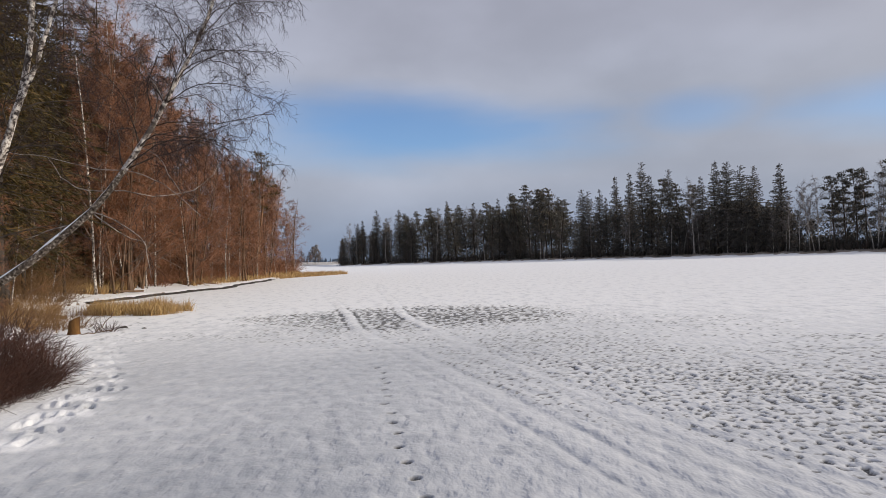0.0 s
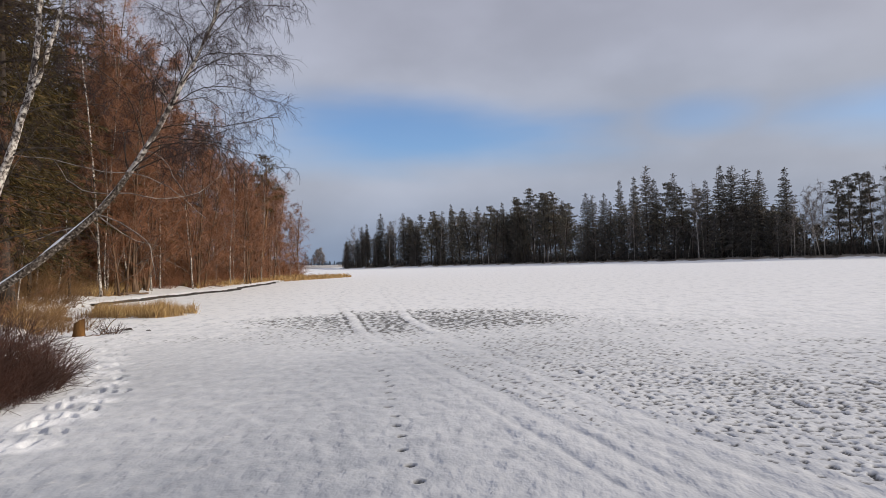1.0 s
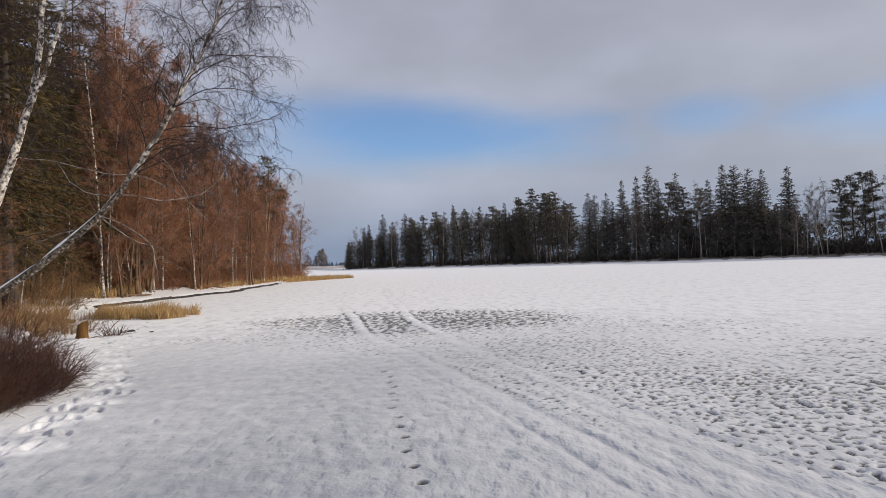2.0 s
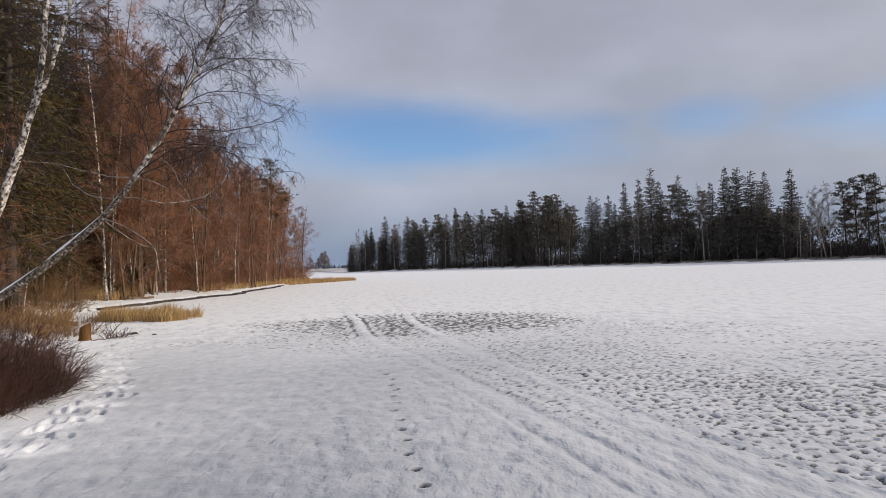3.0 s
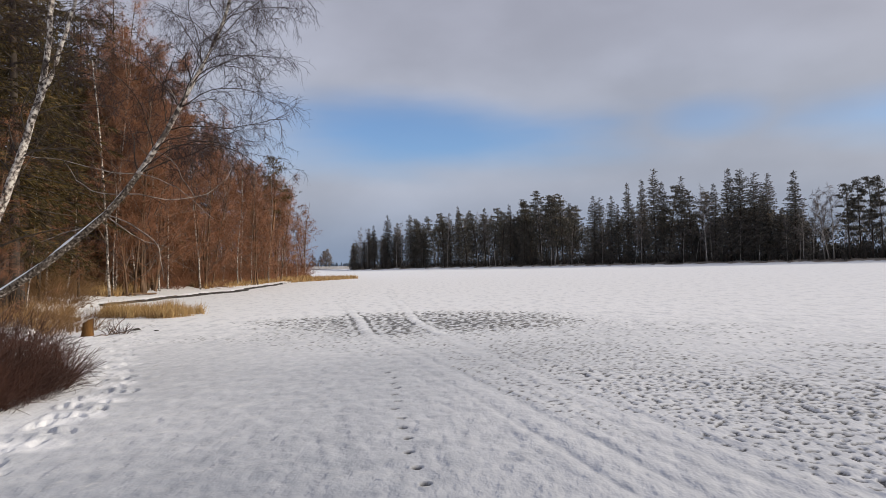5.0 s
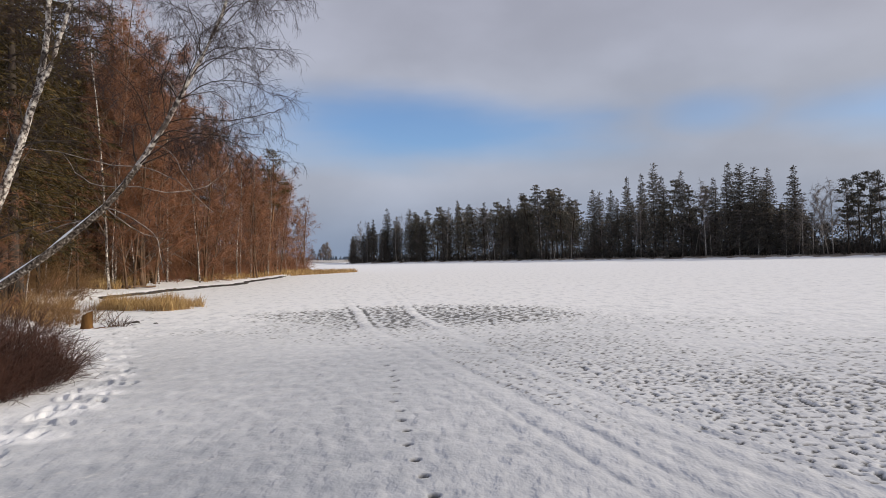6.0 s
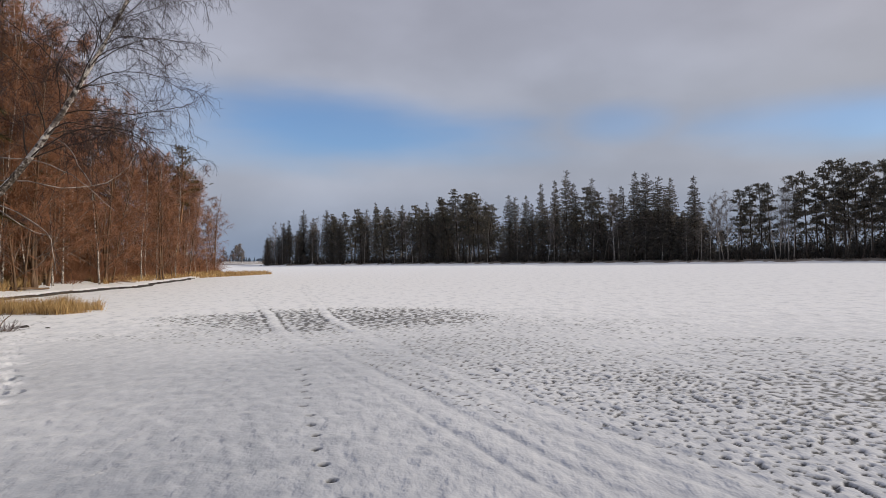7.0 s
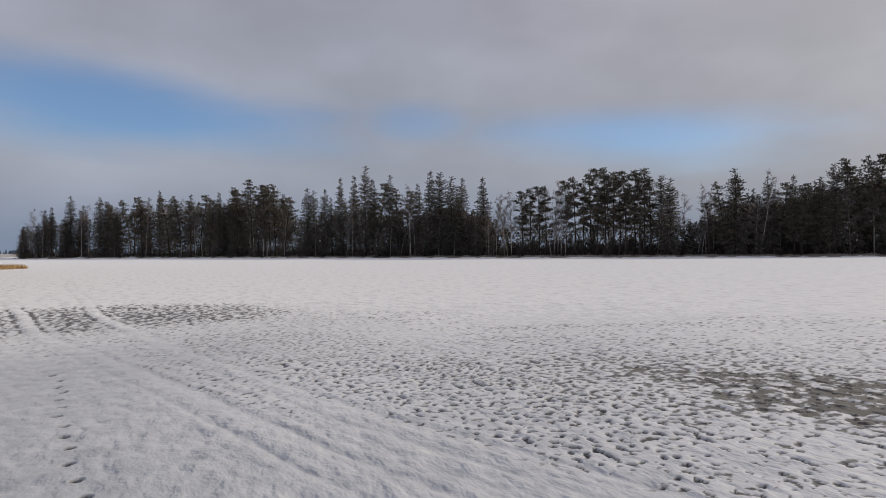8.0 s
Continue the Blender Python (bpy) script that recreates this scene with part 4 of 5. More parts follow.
    top_el = np.array([6.0, 5.9, 5.6, 4.9, 4.4, 4.1, 3.2, 3.0, 2.8, 3.2, 3.2, 2.8, 2.6, 2.8, 3.4, 4.4, 4.4, 2.5, 3.4, 4.5, 4.0, 3.4, 3.7, 5.1, 5.1, 4.1, 4.5, 4.0, 3.7, 2.9, 2.3, 1.8])
    n = 0
    while n < 130:
        az = rng.uniform(-63, 9.0)
        if -46.5 < az < -29:
            continue
        deep = float(np.interp(az, ISLE_AZ, ISLE_DEEP))
        b = rng.uniform(5, max(9, min(deep, 34)))
        el = float(np.interp(az, top_az, top_el)) * rng.uniform(0.85, 1.15)
        pick = rng.uniform()
        if pick < 0.15:
            birches.put(rng, *polar(az, shore_r(az) + 4), tall(az, el * 0.9, 4))
        else:
            (spruces if pick < 0.62 else pines).put(rng, *polar(az, shore_r(az) + b), tall(az, el, b), squash=1.15, turn=0.7)
        n += 1
    for k in range(26):
        az = rng.uniform(-45.5, -28.5)
        b = rng.uniform(4, 24)
        birches.put(rng, *polar(az, shore_r(az) + b), tall(az, rng.uniform(3.0, 5.2), b))
    for k in range(170):
        az = rng.uniform(-64, 9.3)
        b = rng.uniform(0.8, 14)
        young.put(rng, *polar(az, shore_r(az) + b), rng.uniform(2.5, 7.5) * (0.5 if -45 < az < -30 else 1), squash=rng.uniform(1.0, 1.6))
    for s in (spruces, pines, open_pines, birches, young):
        s.close()
    # foliage deep in the wood, behind the outer trees
    n = 130000
    az = rng.uniform(-66, 9.0, n)
    level = rng.uniform(0, 1, n)
    crest = np.interp(az, top_az, top_el) * (0.90 + 0.16 * gnoise(az * 1.3, az * 0, 80) + 0.10 * gnoise(az * 4, az * 0, 81))
    keep = rng.uniform(0, 1, n) < 0.3 + crest / 6
    airy = smooth(az, -21, -18) * (1 - smooth(az, -13, -11))
    gaps = gnoise(az * 5, level * 1.5, 78)
    keep &= (gnoise(az * 2.5, level * 2, 83) + 1.2 * (0.35 - level) > 0) | (az < -46.5) | (az > -29) | (rng.uniform(0, 1, n) < 0.22)
    keep &= (gaps > -0.15) | (rng.uniform(0, 1, n) > 0.92 * airy)
    az, level, crest = az[keep], level[keep], crest[keep]
    n = len(az)
    r = np.interp(az, ISLE_AZ, ISLE_R) + rng.uniform(7, 24, n)
    x, y = -np.sin(np.radians(az)) * r, np.cos(np.radians(az)) * r
    place = np.stack([x, y, 0.8 + np.tan(np.radians(crest)) * r * level], 1)
    v, f = blades(rng, place, np.tile([[0, 0, -0.4]], (n, 1)), 1.05, 0.19, 0.6, 1)
    tagged(new("deep_woods", mesh_of("deep_woods", v, [f], SPRUCE_NEEDLE)), "dark close-grown conifers deep in the far wood", "woods", kind="stuff")
    # brushwood and low twigs that close the foot of the wood
    az = rng.uniform(-66, 9.35, 15000)
    back = rng.uniform(0.3, 1, 15000) ** 1.5 * 22
    r = np.interp(az, ISLE_AZ, ISLE_R) + back
    x, y = -np.sin(np.radians(az)) * r, np.cos(np.radians(az)) * r
    base = np.stack([x, y, land_height(x, y) - 0.1], 1)
    gappy = 0.75 + 0.5 * gnoise(az * 0.8, az * 0, 77)
    d = unit(rng.normal(0, 0.35, (15000, 3)) + np.array([0, 0, 1.0]))
    h = (rng.uniform(0.6, 4.8, 15000) * gappy)[:, None]
    side = unit(np.cross(d, rng.normal(size=(15000, 3)))) * 0.11
    v = np.stack([base - side, base + side, base + d * h], 1).reshape(-1, 3)
    me = mesh_of("brushwood", v, [np.arange(45000).reshape(-1, 3)], BRUSH)
    tagged(new("brushwood", me), "dark tangled brushwood along the far shore", "brushwood", kind="stuff")


far_shore()


def near_wood():
    rng = np.random.default_rng(9)
    thicket = Stand("slender bare birch with red-brown twigs by the shore", "tree", "bare trees on the near bank",
                    [bare_tree("birch_tree", 200 + k, 12, 0.046, 0.05, 0.03, 27, (0.18, 0.2, 0.16, 0.19)[k], 8, 9, 0.0085, 0.62, 1.25, 0.05, 0.30,
                               BIRCH_BARK if k in (0, 2) else BROWN_BARK, RED_TWIG) for k in range(4)])
    close = Stand("bare birch with fine red-brown twigs close to the bank", "tree", "bare trees on the near bank",
                  [bare_tree("birch_tree", 210 + k, 13, 0.056, 0.05, 0.06, 26, (0.19, 0.21, 0.17)[k], 10, 13, 0.0048, 0.50, 1.2, 0.05, 0.40,
                             BIRCH_BARK if k in (0, 1) else BROWN_BARK, RED_TWIG) for k in range(3)])
    alders = Stand("several-stemmed bare alder with brown bark by the shore", "tree", "bare trees on the near bank",
                   [bare_tree("alder_tree", 220 + k, 9, 0.055, 0.10, 0.10, 9, 0.2, 7, 10, 0.008, 0.5, 1.1, 0.06, 0.2, BROWN_BARK, RED_TWIG, stems=3) for k in range(3)])
    spruces = Stand("tall sunlit spruce with olive-green needles in the wood", "tree", "conifers on the near bank",
                    [spruce_tree("spruce_tree", 240 + k, 18, (3.0, 3.5)[k], 0.14, 0.14, 34, 7, 0.25, 0.019, 9, 0.17, DARK_BARK, SUNNY_NEEDLE, 0.3, True) for k in range(2)])
    pines = Stand("tall pine with an orange-brown trunk in the wood", "tree", "conifers on the near bank",
                  [pine_tree("pine_tree", 260 + k, 16, 2.6, 0.17, (0.4, 0.55)[k], 30, 8, 0.24, 0.018, 14, PINE_BARK, SUNNY_NEEDLE) for k in range(2)])
    deep_wood = Stand("dark spruce deep in the wood behind the bare trees", "tree", "conifers on the near bank",
                      [spruce_tree("spruce_tree", 270 + k, 18, 3.4, 0.2, 0.02, 24, 6, 0.6, 0.07, 7, 0.55, DARK_BARK, SUNNY_NEEDLE, 0.3) for k in range(2)])

    def top(az):
        return float(np.interp(az, [12, 13.2, 14.5, 17, 20, 22, 24.5, 28, 31, 36, 45], [4.5, 6.4, 8.2, 9.8, 11.0, 14.5, 19, 22, 25, 27, 27]))

    def shore_hit(az):
        """How far off the near shore lies along a bearing."""
        for r in np.arange(15, 120, 0.5):
            if inland(*[np.array([q]) for q in polar(az, r)])[0] > 0.6:
                return r
        return 120
    n = 0
    while n < 84:
        az = rng.uniform(12.6, 29.0)
        s = shore_hit(az)
        b = rng.uniform(2.5, 17) if n % 3 else rng.uniform(1.5, 5)
        x, y = polar(az, s + b)
        if inland(np.array([x]), np.array([y]))[0] < 0.5 or y > 104 or s > 100:
            continue
        h = math.tan(radians(top(az) * rng.uniform(0.72, 1.0))) * (s + b) + 1.4
        h = min(max(h, 4.5), 19)
        (alders if rng.uniform() < 0.2 and b < 6 else close if s + b < 46 else thicket).put(rng, x, y, h, squash=rng.uniform(0.9, 1.2) * min(1.3, 12 / h) ** 0.5)
        n += 1
    for az, back, h in ((35.8, 5, 6), (34.2, 4, 5.5), (33.0, 6, 7), (31.6, 3, 6), (30.2, 5, 8), (29.0, 6, 11), (32.4, 8, 8), (28.4, 3, 8), (36.6, 8, 6.5), (30.9, 8, 10)):
        close.put(rng, *polar(az, shore_hit(az) + back), h, squash=1.2)
    for az, back, h in ((36.9, 11, 17), (34.5, 13, 16), (33.0, 9, 17), (31.2, 6, 15), (30.0, 12, 17.5), (35.6, 12, 18), (38.5, 12, 17), (41, 13, 15), (28.6, 12, 17), (33.6, 14, 18), (36, 16, 18), (31.6, 15, 18), (38, 15, 16), (29.4, 6, 13.5), (27.6, 9, 14.5), (30.8, 3, 9), (33.4, 4, 12), (32.4, 9, 20), (35.0, 9, 20), (30.6, 10, 19), (36.4, 8, 19), (28.2, 7, 19), (26.4, 8, 15.5)):
        r = shore_hit(az) + back
        spruces.put(rng, *polar(az, r), h)
    for az, back, h in ((27.2, 16, 17), (24.4, 12, 15.5), (23.0, 14, 15), (16.3, 6, 13.6), (16.9, 8, 12.4), (32.2, 16, 18), (37.4, 15, 18), (21.5, 14, 13.5), (15.6, 12, 12), (25.7, 17, 16)):
        r = shore_hit(az) + back
        pines.put(rng, *polar(az, r), h)
    n = 0
    while n < 46:
        az = rng.uniform(12.5, 44)
        r = shore_hit(az) + rng.uniform(13, 34)
        x, y = polar(az, r)
        if y < 118 and inland(np.array([x]), np.array([y]))[0] > 6:
            deep_wood.put(rng, x, y, min(18, math.tan(radians(top(az) * rng.uniform(0.6, 0.92))) * r + 1))
            n += 1
    # saplings and low brush under the trees
    count = 9000
    y = rng.uniform(0, 1, count) ** 0.8 * 92 + 14
    back = 3.2 + rng.uniform(0, 1, count) ** 1.2 * 14
    x = np.interp(y, SHORE_Y, SHORE_X) - back
    z = land_height(x, y)
    tuft = gnoise(x * 0.5, y * 0.5, 71) > -0.25
    x, y, z, back = x[tuft], y[tuft], z[tuft], back[tuft]
    n = len(x)
    base = np.stack([x, y, z - 0.05], 1)
    d = unit(rng.normal(0, 0.34, (n, 3)) + np.array([0.05, 0, 1.0]))
    h = (rng.uniform(0.8, 5.2, n) * (0.3 + 0.7 * smooth(back, 3, 8)))[:, None]
    bow = unit(d + rng.normal(0, 0.35, (n, 3)))
    tip = base + d * h * 0.6
    segs = np.concatenate([np.concatenate([base, tip, np.full((n, 1), 0.013), np.full((n, 1), 0.009)], 1)])
    ends = np.concatenate([tip, tip + bow * h * 0.5, np.full((n, 1), 0.009), np.zeros((n, 1))], 1)
    v, f = join(sticks(segs, 3), sticks(ends, 3, True))
    tagged(new("saplings", mesh_of("saplings", v, f, THICKET)), "thicket of thin brown saplings under the trees", "saplings", kind="stuff")
    for s in (thicket, close, alders, spruces, pines, deep_wood):
        s.close()


near_wood()


def sprays(rng, line, count, length, steps, spread, fall, start):
    """Lines that branch off along a line."""
    made = []
    for k in range(count):
        q = (start + (1 - start) * (k + rng.uniform(0, 1)) / count) * (len(line) - 1)
        i = min(int(q), len(line) - 2)
        p = line[i] + (line[i + 1] - line[i]) * (q - i)
        d = unit(unit(line[i + 1] - line[i]) * 0.8 + rng.normal(0, spread, 3))
        made.append(bend(rng, p, d, length * rng.uniform(0.55, 1.2), steps, 0.3, fall))
    return made


def long_birch(name, label, stems, seed, limbs_by_hand=(), side=0.0, rough_to=0):
    """A grown birch whose stems follow given lines: (points, radius at the foot, first limb, limbs, reach)."""
    rng = np.random.default_rng(seed)
    tree = tagged(new(name), label, "tree", "birches at the water's edge")
    foot = np.array(stems[0][0][0])
    tree.location = foot
    mids, fines = [], []
    for pts, r0, first, n_limbs, reach in stems:
        p = np.array(pts) - foot
        s = np.concatenate([[0], np.cumsum(np.linalg.norm(np.diff(p, axis=0), axis=1))])
        q = np.linspace(0, s[-1], 26)
        c = np.stack([np.interp(q, s, p[:, i]) for i in range(3)], 1)
        for _ in range(3):
            c[1:-1] = (c[:-2] + 2 * c[1:-1] + c[2:]) / 4
        c[1:] += rng.normal(0, 0.015, (25, 3))
        rad = [r0 * (1 - 0.9 * (k / 25) ** 0.9) + 0.008 for k in range(26)]
        v, *f = tube(c, rad, 11)
        if rough_to:
            rings = 11 * rough_to
            f = [f[0][:rings], f[0][rings:], *f[1:]]
            f = [f[0], *f[1:]]
            part("trunk", mesh_of("trunk", v, f, ROUGH_BIRCH, True, BIRCH_BARK, 1), tree)
            lie = np.array(rad[:rough_to + 1])
            top = unit(np.array([-0.35, -0.5, 1.0]))
            worn = 0.60 + 0.34 * gnoise(np.arange(rough_to + 1) * 1.3, np.zeros(rough_to + 1), 8)
            worn[-3:] *= [0.9, 0.8, 0.6]
            v, *f = tube(c[:rough_to + 1] + top * (lie * 0.62)[:, None], lie * worn * 0.88, 9)
            part("snow_cap", mesh_of("snow_cap", v, f, PLAIN_SNOW, True), tree, "strip of snow lying along the trunk")
        else:
            part("trunk", mesh_of("trunk", v, f, BIRCH_BARK, True), tree)
        limbs = []
        for k in range(n_limbs):
            t = first + (0.985 - first) * (k + rng.uniform(0, 0.7)) / n_limbs
            i = min(int(t * 25), 24)
            ax = unit(c[i + 1] - c[i])
            az = k * 2.4 + rng.normal(0, 0.3)
            out = np.array([math.cos(az), 0.6 * math.sin(az), 0])
            d = unit(out + np.array([side, 0, rng.uniform(0.45, 0.95)]) + ax * 0.3)
            favour = 1 if side == 0 else 0.80 + 0.20 * smooth(out[0], -0.4, 0.6)
            ln = reach * favour * rng.uniform(0.75, 1.1) * (1.13 - t if side else 1.15 - 0.65 * t) + 0.25
            limbs.append((bend(rng, c[i], d, ln, 8, 0.15, 0.105), max(rad[i] * 0.24, 0.009)))
        if pts is stems[0][0]:
            for t, d, ln, fall in limbs_by_hand:
                i = min(int(t * 25), 24)
                limbs.append((bend(rng, c[i], unit(np.array(d)), ln, 9, 0.14, fall), rad[i] * 0.19))
        m, f2 = [], []
        for nth, (l, r) in enumerate(limbs):
            pale = nth >= n_limbs
            v, *f = tube(l, np.linspace(r, 0.005, len(l)), 6)
            part("limb", mesh_of("limb", v, f, PALE_LIMB if pale else DARK_BARK, True), tree)
            long = sum(np.linalg.norm(b2 - a2) for a2, b2 in zip(l, l[1:]))
            for second in sprays(rng, l, max(4, int(long * (2.2 if pale else 4.6))), (0.22 if pale else 0.34) * long + 0.12, 5, 0.6, 0.08, 0.12):
                lay(m, second, 0.0052, 0.0032)
                for third in sprays(rng, second, 3 if pale else 9, 0.38, 4, 0.75, 0.26, 0.10):
                    lay(m, third, 0.0031, 0.0023)
                    for fourth in sprays(rng, third, 3, 0.24, 2, 0.5, 0.40, 0.15):
                        lay(m, fourth[:2], 0.0023, 0.0019)
                        f2.append((*fourth[1], *fourth[2], 0.0019, 0))
        mids += m
        fines += f2
    v, f = join(sticks(mids, 3), sticks(fines, 3, True))
    tagged(part("crown", mesh_of("crown", v, f, BIRCH_TWIG), tree, "dark purplish hanging twigs"), kind="stuff")
    return tree


def at(az, el, y):
    """The place at depth y on a bearing, seen from the standing point."""
    x = -math.tan(radians(az)) * y
    return (x, y, 1.533 + math.tan(radians(el)) * math.hypot(x, y))


LEAN = [at(43.0, -5.6, 13), at(37.2, -2.4, 13), at(35.8, -1.26, 13), at(32.6, 0.97, 13), at(30.3, 3.35, 13), at(27.7, 5.62, 13), at(25.6, 9.3, 13.1),
        at(23.6, 12.7, 13.2), at(22.25, 15.6, 13.3), at(20.6, 18.2, 13.4), at(19.2, 21.6, 13.5), at(18.2, 25.5, 13.6), at(17.5, 29, 13.7)]
long_birch("birch_tree", "white-barked birch leaning far out over the frozen lake", [(LEAN, 0.105, 0.53, 42, 4.7)], 301,
           [(0.47, (1, 0.1, -0.28), 2.2, 0.01), (0.50, (1, 0.07, 0.10), 2.5, 0.01), (0.55, (1, 0.1, -0.15), 1.9, 0.02), (0.59, (1, 0, -0.40), 1.8, 0.01), (0.45, (1, 0.2, -0.65), 1.4, 0.0),
            (0.49, (-1, 0.1, 0.2), 2.4, -0.01), (0.41, (-1, 0.2, 0.3), 1.1, 0.02), (0.53, (-1, -0.2, 0.12), 2.2, 0.02), (0.67, (-0.4, 0, 1), 1.9, 0.02), (0.71, (-0.8, -0.1, 0.7), 1.3, 0.06)], 0.3, 13)
UP_A = [at(39.5, -5.0, 16), at(36.1, 4.2, 16), at(35.2, 6.5, 16), at(34.05, 10.7, 16), at(33.05, 13.7, 16), at(32.45, 18.3, 16), at(32.25, 20.7, 16), at(31.9, 30, 16)]
UP_B = [at(34.1, 10.4, 16), at(33.6, 12.1, 15.97), at(32.95, 13.9, 15.93), at(32.2, 15.7, 15.9), at(31.4, 18.3, 15.8), at(30.7, 21, 15.7), at(29.5, 28, 15.6)]
long_birch("birch_tree", "forked white-barked birch with dark scars at the bank", [(UP_A, 0.145, 0.22, 22, 2.7), (UP_B, 0.07, 0.2, 12, 1.9)], 302)


# ---------- bank: bushes, reeds, stump ----------
def bush(name, label, seed, place, size, stems, height, thin, material, out=0.6, fork=3):
    """A dense bush of many thin forking stems."""
    rng = np.random.default_rng(seed)
    ob = tagged(new(name), label, "bush")
    x, y = place
    ob.location = (x, y, ground_z(x, y))
    segs, fine, main = [], [], []
    for k in range(stems):
        a, q = rng.uniform(0, 2 * np.pi), math.sqrt(rng.uniform(0, 1))
        bx, by = math.cos(a) * q * size[0], math.sin(a) * q * size[1]
        p = np.array([bx, by, ground_z(x + bx, y + by) - ob.location[2] - 0.03])
        d = unit(np.array([bx / size[0] * out + rng.normal(0, 0.35), by / size[1] * out + rng.normal(0, 0.35), 1.0]))
        ln = height * rng.uniform(0.6, 1.1) * (1.1 - 0.45 * q)
        pts = bend(rng, p, d, ln, 3, 0.20, 0.16)
        lay(main, pts, thin, thin * 0.5)
        for f in range(fork):
            i = rng.integers(0, 3)
            d2 = unit(unit(pts[i + 1] - pts[i]) * 0.8 + rng.normal(0, 0.65, 3))
            l2 = ln * rng.uniform(0.2, 0.45)
            p2 = pts[i] + d2 * l2 * 0.5
            segs.append((*pts[i], *p2, thin * 0.6, thin * 0.45))
            fine.append((*p2, *(p2 + unit(d2 + rng.normal(0, 0.25, 3)) * l2 * 0.5), thin * 0.45, 0))
    lead = 3 * 30
    for k in range(30):
        v, f = sticks(np.array(main[3 * k:3 * k + 3]) * np.array([1, 1, 1, 1, 1, 1, 1.5, 1.5]), 5)
        part("stem", mesh_of("stem", v, [f], material), ob)
    v, f = join(sticks(segs + main[lead:], 3), sticks(fine, 3, True))
    tagged(part("brush", mesh_of("brush", v, f, material), ob), kind="stuff")
    return ob


bush("bush", "dense leafless dark-red bush on the snowy bank", 401, (-6.05, 7.5), (1.0, 1.75), 3000, 1.02, 0.0040, BUSH_TWIG, 0.28, 5)

bush("bush", "low tangled dark-red brush behind the bank", 404, (-8.5, 10.7), (1.5, 1.7), 900, 1.05, 0.0055, BUSH_TWIG, 0.45, 3)
bush("bush", "thin bare brown shrub beside the stump", 402, (-10.6, 16.9), (1.0, 0.8), 190, 1.0, 0.006, GOLD_TWIG, 0.6, 4)
bush("bush", "sparse dark twigs sprouting beside the stump", 409, (-8.45, 15.85), (0.25, 0.25), 44, 0.55, 0.005, BUSH_TWIG, 0.9, 5)
bush("bush", "thin bare brown shrub in the dry grass", 403, (-12.9, 18.8), (1.3, 1.2), 220, 1.2, 0.007, GOLD_TWIG, 0.7, 4)
for seed, spot, tall in ((405, (-18.2, 28.2), 2.1), (406, (-20.6, 32.0), 2.6), (407, (-20.4, 26.6), 2.4), (408, (-20.4, 37.5), 2.6)):
    bush("bush", "tall leafless golden-brown shrub at the wood's edge", seed, spot, (1.5, 1.5), 230, tall, 0.010, GOLD_TWIG, 0.5, 5)
for seed, y, back, tall in ((410, 42, 4.4, 2.6), (411, 46, 3.4, 2.2), (412, 50, 5.0, 3.2), (413, 55, 3.6, 2.6), (414, 60, 4.6, 3.2), (415, 65, 3.0, 2.8), (416, 71, 3.6, 3.4), (417, 78, 2.6, 3.0), (418, 85, 2.4, 3.4), (419, 92, 2.2, 3.6)):
    spot = (float(np.interp(y, SHORE_Y, SHORE_X)) - back, y)
    bush("bush", "dense leafless brown thicket at the wood's edge", seed, spot, (1.8, 2.6), 260, tall, 0.012, RED_TWIG, 0.5, 5)


def reed_bed(name, label, seed, area, count, height, material, lean=0.22, width=0.006):
    """Upright dry blades scattered over an area given by its corners."""
    rng = np.random.default_rng(seed)
    c = np.array(area)
    lo, hi = c.min(0), c.max(0)
    pts = rng.uniform(lo, hi, (count * 4, 2))
    inside = np.zeros(len(pts), bool)
    for (x1, y1), (x2, y2) in zip(c, np.roll(c, -1, 0)):
        hit = (y1 > pts[:, 1]) != (y2 > pts[:, 1])
        xs = x1 + (pts[:, 1] - y1) * (x2 - x1) / (y2 - y1 + 1e-9)
        inside ^= hit & (pts[:, 0] < xs)
    keep = gnoise(pts[:, 0] * 1.2, pts[:, 1] * 1.2, seed) + 0.4 * gnoise(pts[:, 0] * 4, pts[:, 1] * 4, seed) > -0.22
    pts = pts[inside & keep][:count]
    n = len(pts)
    z = land_height(pts[:, 0], pts[:, 1])
    h = height * rng.uniform(0.5, 1.15, n) * (0.95 + 0.55 * gnoise(pts[:, 0] * 1.3, pts[:, 1] * 0.9, seed + 1))
    base = np.stack([pts[:, 0], pts[:, 1], z - 0.02], 1)
    d = unit(np.stack([rng.normal(0.05, lean, n), rng.normal(0, lean, n), np.ones(n)], 1))
    mid = base + d * h[:, None] * 0.6
    d2 = unit(d + np.stack([rng.normal(0.1, lean * 1.5, n), rng.normal(0, lean * 1.5, n), np.full(n, -0.15)], 1))
    tip = mid + d2 * h[:, None] * 0.45
    side = unit(np.cross(d, rng.normal(size=(n, 3)))) * width
    v = np.stack([base - side, base + side, mid - side * 0.8, mid + side * 0.8, tip], 1).reshape(-1, 3)
    k = np.arange(n)[:, None] * 5
    return tagged(new(name, mesh_of(name, v, [k + np.array([[0, 1, 3, 2]]), k + np.array([[2, 3, 4]])], material)), label, "reeds", kind="stuff")


